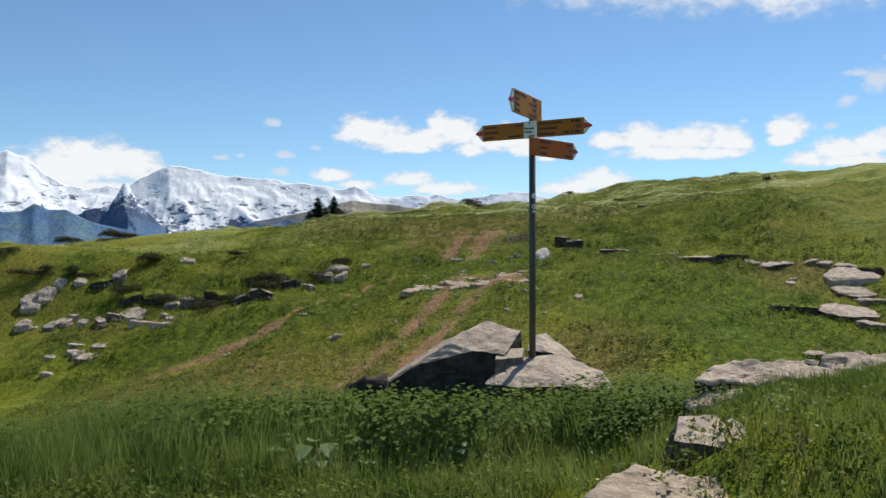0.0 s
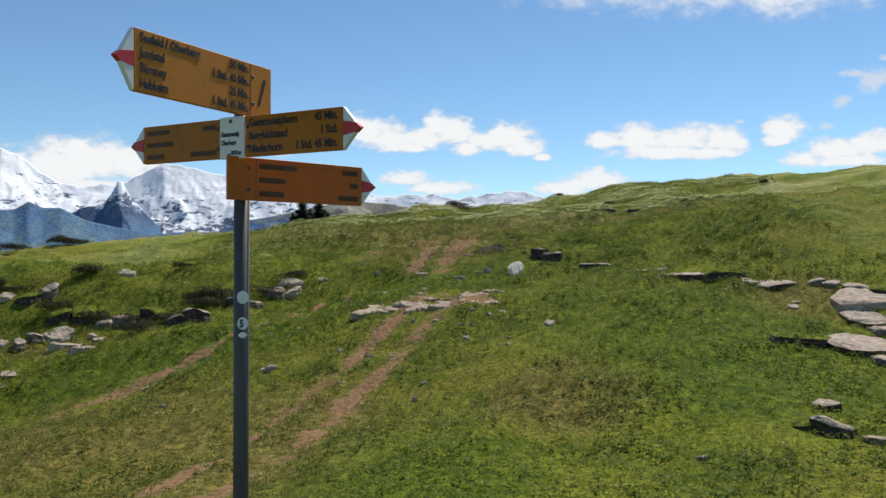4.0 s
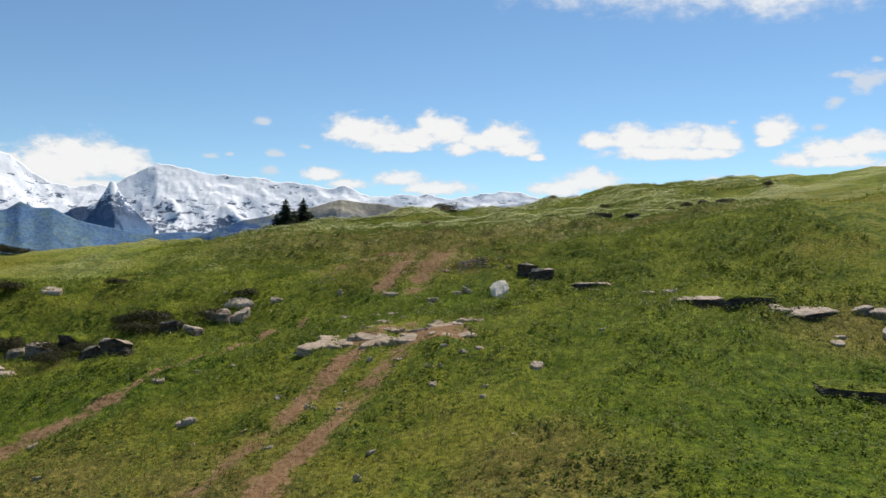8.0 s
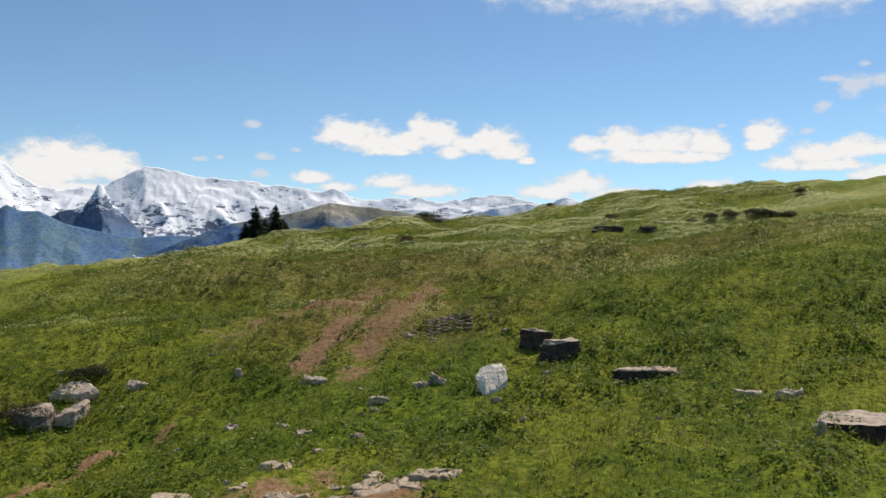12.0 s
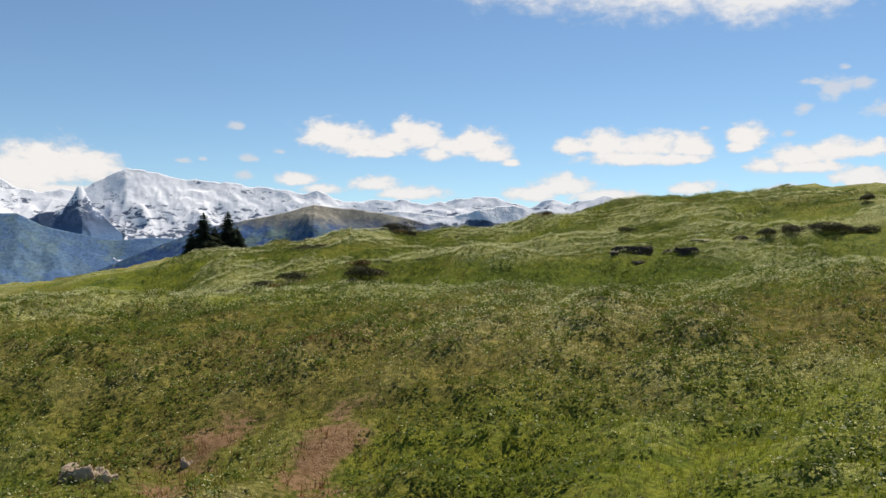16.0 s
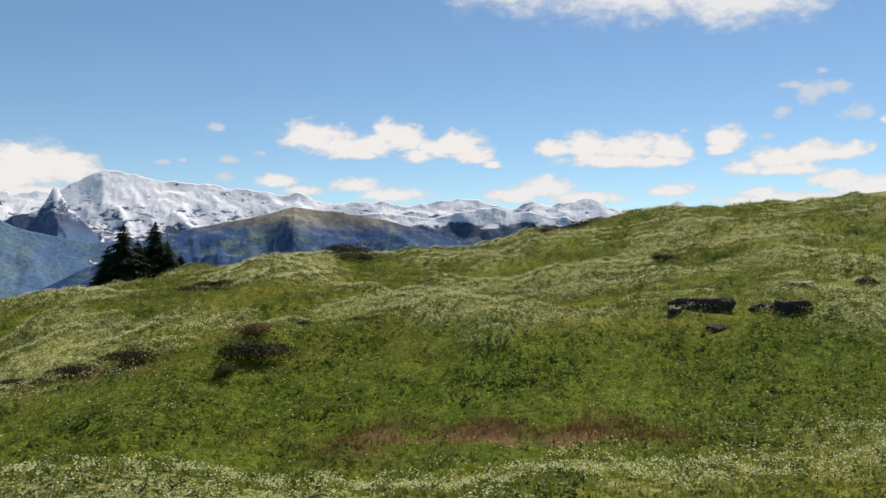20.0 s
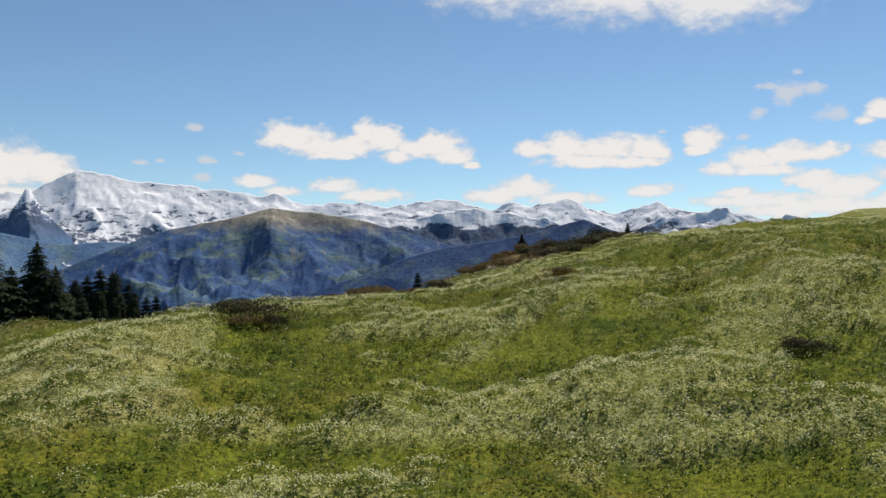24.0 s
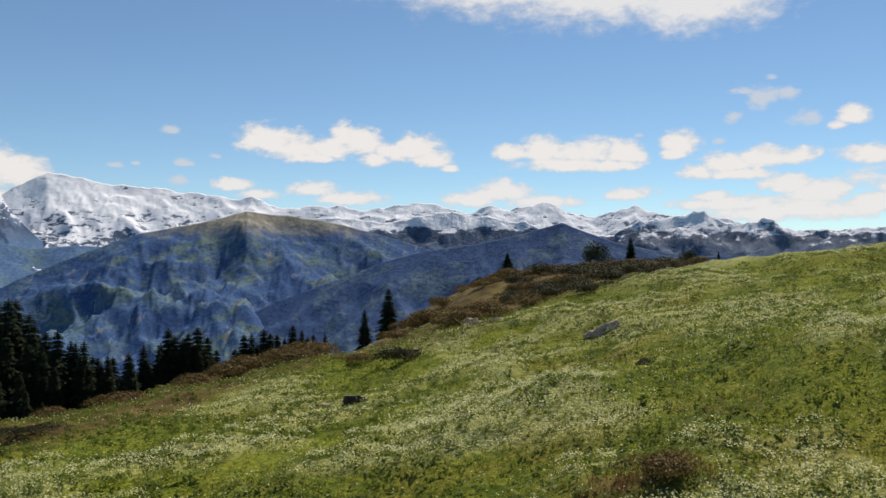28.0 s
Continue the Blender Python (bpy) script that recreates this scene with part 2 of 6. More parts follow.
def make_blades(name, lift, through):
    m, n = material(name)
    island = n.tree.nodes.new("ShaderNodeNewGeometry").outputs["Random Per Island"]
    colour = n.mix(n.math("MULTIPLY", island, 0.5), turf_colour(n), lift)
    n.surface(colour, 0.7, specular=0.10, through=through)
    return m


def make_leaf(name, dark, light, through=0.3, rough=0.5):
    m, n = material(name)
    island = n.tree.nodes.new("ShaderNodeNewGeometry").outputs["Random Per Island"]
    colour = n.mix(n.step(n.noise(1.7, 3.0), 0.35, 0.65), dark, light)
    colour = n.mix(n.math("MULTIPLY", island, 0.6), colour, light)
    n.surface(colour, rough, specular=0.10, through=through)
    return m


def make_stone(name, pale, grey, rust, scale=1.0):
    m, n = material(name)
    broad, mid, fine = n.noise(1.4 * scale, 4.0), n.noise(6.0 * scale, 6.0, 0.65), n.noise(34.0 * scale, 4.0, 0.6)
    bands = n.noise(3.0 * scale, 5.0, 0.6, stretch=(0.5, 0.5, 4.0))
    colour = n.mix(n.step(mid, 0.33, 0.66), grey, pale)
    colour = n.mix(n.math("MULTIPLY", n.step(broad, 0.5, 0.68), 0.55), colour, rust)
    colour = n.mix(n.math("MULTIPLY", n.step(fine, 0.60, 0.70), 0.6), colour, (0.10, 0.095, 0.085))
    colour = n.mix(n.math("MULTIPLY", n.step(bands, 0.58, 0.66), 0.5), colour, (0.17, 0.15, 0.13))
    height = n.math("ADD", n.math("MULTIPLY", mid, 1.0), n.math("ADD", n.math("MULTIPLY", fine, 0.3), n.math("MULTIPLY", bands, 0.8)))
    n.surface(colour, 0.9, height, 0.8, 0.05, specular=0.25)
    return m


def make_paint(name, colour, rough=0.5, wear=(0.3, 0.25, 0.2), amount=0.25, metal=0.0):
    m, n = material(name)
    stain = n.noise(9.0, 5.0, 0.62)
    c = n.mix(n.math("MULTIPLY", n.step(stain, 0.5, 0.75), amount), colour, wear)
    n.surface(c, rough, n.noise(60.0, 3.0), 0.15, 0.004, metal=metal, specular=0.4)
    return m


def make_bark():
    m, n = material("bark")
    n.surface(n.mix(n.noise(14.0, 4.0), (0.035, 0.026, 0.02), (0.11, 0.085, 0.06)), 0.95, n.noise(30.0, 4.0), 0.8, 0.03)
    return m


def make_mountain(name, low, mid, rock, snow_from, snow_span, streak=1.0, bare=None, relief=0.7, steep=2.0, meadow=None):
    """Forest and pasture below, bare rock higher, snow from a given height up, held less well by steep ground and
    ledges. The colours given carry the blue of distance haze.
    """
    m, n = material(name)
    z = n.add("ShaderNodeSeparateXYZ", Vector=n.where()).outputs[2]
    big, small, tiny = n.noise(0.0036, 5.0, 0.62), n.noise(0.016, 6.0, 0.70), n.noise(0.075, 4.0, 0.68)
    ledges = n.noise(0.015, 8.0, 0.72, stretch=(1.0, 1.0, 2.8), distortion=0.7, tilt=0.35)
    gullies = n.noise(0.020, 6.0, 0.66, stretch=(1.0, 0.5, 0.28), distortion=0.5)
    up = n.add("ShaderNodeSeparateXYZ", Vector=n.tree.nodes.new("ShaderNodeNewGeometry").outputs["Normal"]).outputs[2]
    patch = n.math("ADD", big, n.math("MULTIPLY", n.math("SUBTRACT", small, 0.5), 0.8))
    colour = n.mix(n.step(patch, 0.49, 0.60), low, mid)
    if meadow:
        lawn = n.math("ADD", n.noise(0.0065, 4.0, 0.6, stretch=(1.0, 1.0, 2.2)), n.math("MULTIPLY", n.math("SUBTRACT", tiny, 0.5), 0.22))
        colour = n.mix(n.math("MULTIPLY", n.step(lawn, 0.56, 0.61), 0.85), colour, meadow)
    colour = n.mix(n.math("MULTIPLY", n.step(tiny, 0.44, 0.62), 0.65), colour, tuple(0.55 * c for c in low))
    colour = n.mix(n.math("MULTIPLY", n.step(gullies, 0.60, 0.66), 0.45), colour, rock)
    line = n.math("ADD", z, n.math("MULTIPLY", n.math("SUBTRACT", small, 0.5), 110.0))
    colour = n.mix(n.step(line, *(bare or (snow_from - 150, snow_from - 40))), colour,
                   n.mix(n.step(n.math("ADD", small, n.math("MULTIPLY", n.math("SUBTRACT", tiny, 0.5), 0.5)), 0.42, 0.60), tuple(0.62 * c for c in rock), rock))
    hold = n.math("DIVIDE", n.math("SUBTRACT", z, snow_from), snow_span)
    hold = n.math("ADD", hold, n.math("MULTIPLY", n.math("SUBTRACT", up, 0.66), steep))
    hold = n.math("ADD", hold, n.math("MULTIPLY", n.math("SUBTRACT", ledges, 0.50), 9.0 * streak))
    hold = n.math("ADD", hold, n.math("MULTIPLY", n.math("SUBTRACT", small, 0.50), 4.0 * streak))
    colour = n.mix(n.step(hold, -0.25, 0.35), colour, (0.80, 0.82, 0.85))
    n.surface(colour, 0.9, n.math("ADD", small, n.math("ADD", ledges, n.math("MULTIPLY", tiny, 0.5))), relief, 12.0, specular=0.1)
    return m


TURF = make_turf()
BLADES = make_blades("grass_blades", (0.240, 0.280, 0.040), 0.5)
TALL = make_leaf("tall_grass", (0.066, 0.116, 0.019), (0.240, 0.300, 0.078), 0.5, 0.7)
STRAW = make_leaf("dry_straw", (0.22, 0.17, 0.06), (0.30, 0.25, 0.11), 0.3, 0.7)
PETAL = make_leaf("white_petals", (0.56, 0.55, 0.25), (0.78, 0.76, 0.44), 0.35, 0.8)
SORREL = make_leaf("sorrel_stalks", (0.110, 0.062, 0.022), (0.260, 0.120, 0.055), 0.35, 0.7)
YELLOW = make_leaf("yellow_petals", (0.55, 0.42, 0.03), (0.70, 0.60, 0.08), 0.35, 0.7)
HERB = make_leaf("herb_leaves", (0.062, 0.105, 0.012), (0.220, 0.250, 0.050), 0.4, 0.55)
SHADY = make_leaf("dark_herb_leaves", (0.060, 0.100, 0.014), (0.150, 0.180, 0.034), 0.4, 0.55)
CLUMP = make_leaf("clump_leaves", (0.044, 0.090, 0.014), (0.165, 0.220, 0.044), 0.45, 0.7)
DOCK = make_leaf("dock_leaves", (0.050, 0.100, 0.019), (0.160, 0.215, 0.050), 0.4, 0.7)
BUTTERBUR = make_leaf("butterbur_leaves", (0.150, 0.225, 0.095), (0.300, 0.370, 0.200), 0.4, 0.6)
LIME = make_leaf("fresh_leaves", (0.120, 0.200, 0.020), (0.220, 0.300, 0.040), 0.45, 0.5)
SHRUB = make_leaf("dwarf_shrub_leaves", (0.020, 0.021, 0.009), (0.070, 0.064, 0.025), 0.2, 0.6)
HEATH = make_leaf("heath_leaves", (0.065, 0.045, 0.014), (0.190, 0.125, 0.038), 0.25, 0.6)
NEEDLES = make_leaf("spruce_needles", (0.012, 0.020, 0.010), (0.034, 0.046, 0.022), 0.15, 0.95)
BARK = make_bark()
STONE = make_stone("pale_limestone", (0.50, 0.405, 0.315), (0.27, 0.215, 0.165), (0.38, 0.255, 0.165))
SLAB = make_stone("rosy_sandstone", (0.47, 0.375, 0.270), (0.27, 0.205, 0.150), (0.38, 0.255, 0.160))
# near-black: own colour of a few stones, painted shade on most side faces
DARK_SHADE = make_stone("dark_and_shaded_stone", (0.080, 0.061, 0.046), (0.025, 0.019, 0.015), (0.072, 0.045, 0.027))
CHALK = make_stone("white_limestone", (0.80, 0.71, 0.59), (0.66, 0.57, 0.46), (0.68, 0.56, 0.43))
# brown-grey for block sides: a lighter shade painted into the weathered stone
HALF_SHADE = make_stone("half_shaded_weathered_stone", (0.230, 0.185, 0.145), (0.085, 0.070, 0.055), (0.150, 0.100, 0.062))
PEAT = make_stone("dark_peaty_rock", (0.060, 0.050, 0.045), (0.026, 0.022, 0.022), (0.06, 0.04, 0.03))
POLE = make_paint("dark_steel", (0.082, 0.074, 0.070), 0.55, (0.05, 0.042, 0.036), 0.4, 0.15)
ORANGE = make_paint("signal_yellow", (0.56, 0.190, 0.004), 0.6, (0.34, 0.10, 0.008), 0.4)
# signal yellow darkened as shade for boards turned from the sun, with stains
SHADE_YELLOW = make_paint("weathered_shaded_yellow", (0.42, 0.135, 0.005), 0.6, (0.26, 0.08, 0.008), 0.5)
RED_ORANGE = make_paint("reddish_orange", (0.50, 0.115, 0.005), 0.6, (0.32, 0.075, 0.008), 0.45)
FADED = make_paint("faded_lettering", (0.085, 0.035, 0.012), 0.6)
WHITE = make_paint("white_enamel", (0.78, 0.77, 0.74), 0.4, (0.45, 0.42, 0.38), 0.25)
RED = make_paint("red_enamel", (0.55, 0.03, 0.035), 0.4)
BLACK = make_paint("black_lettering", (0.02, 0.018, 0.016), 0.5)

# aerial haze is painted in: the blue of these base colours stands for distance
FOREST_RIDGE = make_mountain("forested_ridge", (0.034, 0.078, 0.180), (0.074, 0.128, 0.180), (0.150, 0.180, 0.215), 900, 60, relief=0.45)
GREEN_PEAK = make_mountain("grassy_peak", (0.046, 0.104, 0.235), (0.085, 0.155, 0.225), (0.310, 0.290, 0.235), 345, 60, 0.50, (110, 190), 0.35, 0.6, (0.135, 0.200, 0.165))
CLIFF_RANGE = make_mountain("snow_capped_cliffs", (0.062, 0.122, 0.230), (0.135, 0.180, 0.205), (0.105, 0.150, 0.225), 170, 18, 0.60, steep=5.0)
FOOTHILL = make_mountain("haze_blue_foothills", (0.098, 0.185, 0.325), (0.130, 0.220, 0.305), (0.112, 0.188, 0.295), 420, 60, 0.3, relief=0.4, meadow=(0.150, 0.235, 0.260))
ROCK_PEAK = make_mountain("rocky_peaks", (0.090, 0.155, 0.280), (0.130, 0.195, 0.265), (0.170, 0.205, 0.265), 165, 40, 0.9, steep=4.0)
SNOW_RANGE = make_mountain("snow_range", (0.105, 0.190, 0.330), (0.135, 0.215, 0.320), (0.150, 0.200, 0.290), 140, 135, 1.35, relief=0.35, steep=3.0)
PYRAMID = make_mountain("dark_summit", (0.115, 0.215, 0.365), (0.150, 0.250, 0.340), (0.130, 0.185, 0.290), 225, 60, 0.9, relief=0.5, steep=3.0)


# ---- lie of the land ----
# stations along the flight line: how high the ground lies there, and how it slopes to either side
STATION = [-60, -15, 2, 8, 14, 20, 27, 33, 38, 44, 50, 57, 64, 72, 80, 88, 96, 108, 120, 135, 155, 180, 215, 260, 330]
CREST = [-4.00, -1.45, -0.28, -0.43, -1.73, -2.21, -1.56, -0.53, 0.54, 1.11, 2.49, 2.74, 4.04, 4.17, 4.13, 4.46, 6.04, 5.89, 7.52, 9.14, 7.94, 8.85, 3.17, -0.31, -5.63]
SLOPE_LEFT = [-0.059, -0.104, -0.106, -0.087, -0.111, -0.115, -0.152, -0.183, -0.137, -0.125, -0.035, -0.070, 0.011, 0.038, -0.009, -0.063, -0.064, 0.131, 0.065, -0.032, -0.028, -0.200, -0.127, -0.592, -0.431]
SLOPE_FAR_LEFT = [-0.104, -0.098, -0.100, -0.098, -0.098, -0.104, -0.136, -0.182, -0.196, -0.161, -0.095, -0.123, -0.110, -0.067, -0.087, -0.127, -0.159, -0.146, -0.162, -0.123, -0.099, -0.194, -0.283, -0.030, -0.508]
SLOPE_RIGHT = [0.085, 0.106, 0.101, 0.069, 0.038, -0.008, -0.039, -0.000, 0.047, 0.139, 0.180, 0.160, 0.116, 0.073, 0.025, -0.006, 0.022, 0.182, 0.234, 0.268, 0.281, 0.274, 0.637, 0.867, 0.884]
SLOPE_FAR_RIGHT = [0.082, 0.071, 0.061, 0.056, 0.051, 0.046, 0.054, 0.081, 0.105, 0.118, 0.116, 0.108, 0.108, 0.121, 0.142, 0.161, 0.148, 0.126, 0.091, 0.022, 0.079, 0.120, 0.085, 0.054, 0.091]


def soft(v, w):
    """A ramp that starts softly at zero."""
    return w * np.logaddexp(0, v / w)


def along(y, values):
    """A smooth curve through the values at the stations."""
    k, v = np.asarray(STATION, float), np.asarray(values, float)
    y = np.clip(y, k[0], k[-1] - 1e-6)
    i = np.clip(np.searchsorted(k, y, "right") - 1, 0, len(k) - 2)
    slope = np.gradient(v) / np.gradient(k)
    h = k[i + 1] - k[i]
    t = (y - k[i]) / h
    return ((2 * t**3 - 3 * t**2 + 1) * v[i] + (t**3 - 2 * t**2 + t) * h * slope[i]
            + (3 * t**2 - 2 * t**3) * v[i + 1] + (t**3 - t**2) * h * slope[i + 1])


WAVES = np.random.RandomState(7)


def wave_set(count, low, high):
    """Directions, wave numbers and phases for a field of soft, irregular humps."""
    turn, size = WAVES.uniform(0, math.tau, count), np.exp(WAVES.uniform(math.log(low), math.log(high), count))
    return np.cos(turn) * math.tau / size, np.sin(turn) * math.tau / size, WAVES.uniform(0, math.tau, count), size


def humps(x, y, waves):
    total = np.zeros_like(x)
    for a, b, c, size in zip(*waves):
        total += np.sin(a * x + b * y + c) * size
    return total / np.sqrt((waves[3] ** 2).sum() / 2)


HUMMOCKS, TUSSOCKS, MOOD, STREAKS = wave_set(14, 5.0, 16.0), wave_set(16, 1.1, 3.2), wave_set(12, 6.0, 26.0), wave_set(12, 3.0, 9.0)
CLUMPS = wave_set(18, 0.5, 1.4)
# single swellings and hollows: x, y, radius, height
SWELLS = [(1.45, 4.0, 0.75, 0.22), (2.2, 3.6, 0.9, 0.12), (2.8, 4.9, 1.5, 0.56), (3.7, 6.6, 1.6, 0.25), (1.9, 5.3, 0.7, 0.16), (-2.8, 6.6, 2.4, 0.36), (0.9, 28.0, 2.6, -0.3), (7.4, 27.0, 2.6, 0.45), (2.6, 56.5, 2.2, -0.3),
          (17.9, 103.7, 3.0, -0.4), (12.0, 101.3, 2.6, 0.35), (19.6, 128.6, 2.1, 0.60), (6.5, 72.0, 3.0, 0.1), (-14.0, 168.0, 10.0, -1.1), (56.0, 246.0, 18.0, -0.3), (27.0, 222.0, 14.0, 3.6), (33.0, 250.0, 14.0, 1.2), (-29.0, 54.0, 9.5, 2.5), (-15.0, 56.5, 6.0, 0.45), (1.5, 92.6, 5.0, 0.55), (25.5, 82.5, 5.0, 0.65), (5.0, 58.8, 3.6, 0.45), (3.4, 124.6, 4.0, 0.55)]


def ground(x, y):
    """Height of the land."""
    x, y = np.atleast_1d(np.asarray(x, float)), np.atleast_1d(np.asarray(y, float))
    u = x - (1.6 + 0.105 * np.clip(y, -60, 200))
    left, right = soft(-u, 2.5), soft(u, 2.5)
    left2, right2, right3 = soft(-u - 14, 4), soft(u - 14, 4), soft(u - 62, 9)
    left3 = soft(-u - 90, 30)
    z = (along(y, CREST) + (left - left2) * along(y, SLOPE_LEFT) + (left2 - left3) * along(y, SLOPE_FAR_LEFT)
         + (right - right2) * along(y, SLOPE_RIGHT) + (right2 - right3) * along(y, SLOPE_FAR_RIGHT))
    z -= 0.35 * soft(y - 325, 6) + 0.30 * left3
    near = np.exp(-((np.maximum(np.abs(u) - 60, 0) / 30) ** 2)) * np.exp(-((np.maximum(y - 210, 0) / 60) ** 2))
    calm = 0.25 + 0.75 * np.clip((y - 12) / 30, 0, 1)
    z += near * calm * ((0.15 + 0.09 * np.clip((y - 88) / 10, 0, 1)) * humps(x, y, HUMMOCKS) + 0.085 * humps(x, y, TUSSOCKS))
    for a, b, r, h in SWELLS:
        z += h * np.exp(-((x - a) ** 2 + (y - b) ** 2) / r**2)
    # the brow in the middle of the slope and the flat hollow behind it
    edge = np.interp(x, [-4, 2, 8], [78.0, 77.0, 74.5])
    z += np.interp(x, [-6, 0, 6, 12, 20], [0.80, 0.76, 0.60, 0.60, 0.40]) * np.exp(-(((x - 7) / 18) ** 4)) * np.exp(-(((y - edge) / np.where(y < edge, 4.5, 2.1)) ** 2))
    z -= 0.45 * np.exp(-(((x - 8) / 15) ** 4)) * np.exp(-(((y - 81.5) / 4.2) ** 2))
    z -= 0.07 * wear(x, y)
    return np.maximum(z, -380.0 + 12 * humps(x / 40, y / 40, HUMMOCKS))


# wheel ruts, side track and bare banks, as lines on the plan: width, then points
TRACKS = [
    (0.40, [(-4.6, 22.5), (-3.4, 26.4), (-2.7, 28.7), (-2.3, 30.3), (-1.6, 31.8), (-0.9, 33.8), (-0.3, 35.1), (0.2, 36.3)]),
    (0.44, [(-3.2, 21.5), (-2.0, 24.4), (-1.3, 26.8), (-1.0, 28.6), (-0.6, 29.9), (0.1, 32.0), (0.8, 34.3), (1.7, 36.2), (1.9, 38.5)]),
    (0.62, [(-10.2, 33.7), (-8.6, 34.8), (-7.4, 35.8)]),
    (0.20, [(-11.8, 32.2), (-10.2, 33.7), (-8.6, 34.8), (-7.2, 36.0), (-6.2, 38.4), (-5.1, 40.7), (-4.0, 42.6), (-2.6, 44.4)]),
]
TRACKS += [
    (0.62, [(0.4, 46.4), (0.9, 48.2), (1.3, 49.2), (1.5, 50.7), (1.2, 53.5), (0.9, 57.4), (1.6, 59.2)]),
    (0.66, [(1.8, 45.6), (2.0, 47.0), (2.4, 48.3), (2.9, 49.4), (3.2, 52.0), (3.5, 55.5), (3.8, 58.9)]),
    (0.95, [(-2.4, 49.6), (-1.6, 50.6), (-0.3, 50.6), (0.6, 50.9)]),
    (0.45, [(6.0, 85.0), (7.6, 84.6), (9.4, 84.0), (11.0, 83.4), (12.4, 83.2)]),
    (0.50, [(0.9, 38.0), (2.2, 37.0), (3.2, 37.2)]),
    (0.55, [(-1.3, 37.4), (0.3, 36.9), (1.2, 36.5), (2.4, 36.4), (3.6, 36.6)]),
]


def wear(x, y):
    """How far the turf is worn to bare soil, from 0 to 1."""
    worn = np.zeros_like(x)
    spot = (y > 18) & (y < 86) & (x > -14) & (x < 18)
    if not spot.any():
        return worn
    a, b = x[spot], y[spot]
    best = np.zeros_like(a)
    for width, line in TRACKS:
        for (x0, y0), (x1, y1) in zip(line, line[1:]):
            t = np.clip(((a - x0) * (x1 - x0) + (b - y0) * (y1 - y0)) / ((x1 - x0) ** 2 + (y1 - y0) ** 2), 0, 1)
            d = np.hypot(a - x0 - t * (x1 - x0), b - y0 - t * (y1 - y0))
            best = np.maximum(best, np.exp(-((d / width) ** 2) * 0.9))
    worn[spot] = best * (0.72 + 0.16 * humps(a, b, TUSSOCKS))
    return np.clip(worn, 0, 1)


# drifts where the white flowers stand thick, and lawns where they are few: half width, then points
DRIFTS = [
    (2.2, [(8.9, 138.0), (12.2, 146.5), (19.5, 160.3), (26.0, 164.7), (30.9, 166.0), (39.6, 170.5)]),
    (2.0, [(30.2, 156.8), (35.2, 157.0), (39.9, 156.9)]),
    (1.5, [(18.4, 129.6), (20.5, 132.4), (22.6, 131.0), (22.8, 127.7)]),
    (2.4, [(-1.0, 113.6), (3.8, 111.0), (9.0, 108.2), (14.0, 105.0)]), (2.0, [(3.3, 121.0), (9.0, 121.0), (17.4, 122.4)]), (2.2, [(16.4, 107.6), (20.0, 106.2), (25.9, 106.3)]),
    (1.8, [(-7.5, 100.6), (-2.4, 99.6), (4.3, 96.4)]), (1.6, [(5.1, 108.8), (12.4, 109.5), (16.7, 106.6)]), (2.0, [(22.5, 116.2), (25.4, 115.5), (34.0, 109.4)]),
    (0.9, [(-5.0, 77.4), (2.0, 76.2), (8.0, 73.6), (14.0, 73.4), (20.0, 73.0)]), (1.6, [(16.5, 78.6), (22.0, 80.5), (30.0, 82.0)]),
]
LAWNS = [
    (2.2, [(22.8, 137.2), (24.6, 134.6), (27.5, 135.0)]), (2.0, [(10.5, 158.0), (16.4, 164.0)]), (2.4, [(2.0, 140.0), (6.0, 147.0)]), (1.3, [(4.4, 113.6), (8.0, 114.6), (11.0, 116.0)]),
    (1.5, [(18.6, 116.0), (22.5, 117.6)]), (1.5, [(12.0, 105.8), (13.6, 103.0)]), (2.6, [(-8.0, 134.0), (-5.0, 130.0)]), (1.6, [(-4.4, 107.3), (0.9, 102.8)]),
    (3.4, [(6.0, 93.0), (13.4, 91.0), (22.4, 88.6)]), (1.4, [(19.0, 103.0), (23.0, 103.4)]), (1.5, [(9.5, 119.0), (12.5, 118.6)]), (2.4, [(31.0, 144.0), (37.0, 139.0)]),
]


def nearness(x, y, lines):
    """1 on the lines, falling to 0 within their half widths."""
    best = np.zeros_like(x)
    for width, line in lines:
        for (x0, y0), (x1, y1) in zip(line, line[1:]):
            t = np.clip(((x - x0) * (x1 - x0) + (y - y0) * (y1 - y0)) / ((x1 - x0) ** 2 + (y1 - y0) ** 2), 0, 1)
            best = np.maximum(best, np.exp(-((x - x0 - t * (x1 - x0)) ** 2 + (y - y0 - t * (y1 - y0)) ** 2) / width**2))
    return best


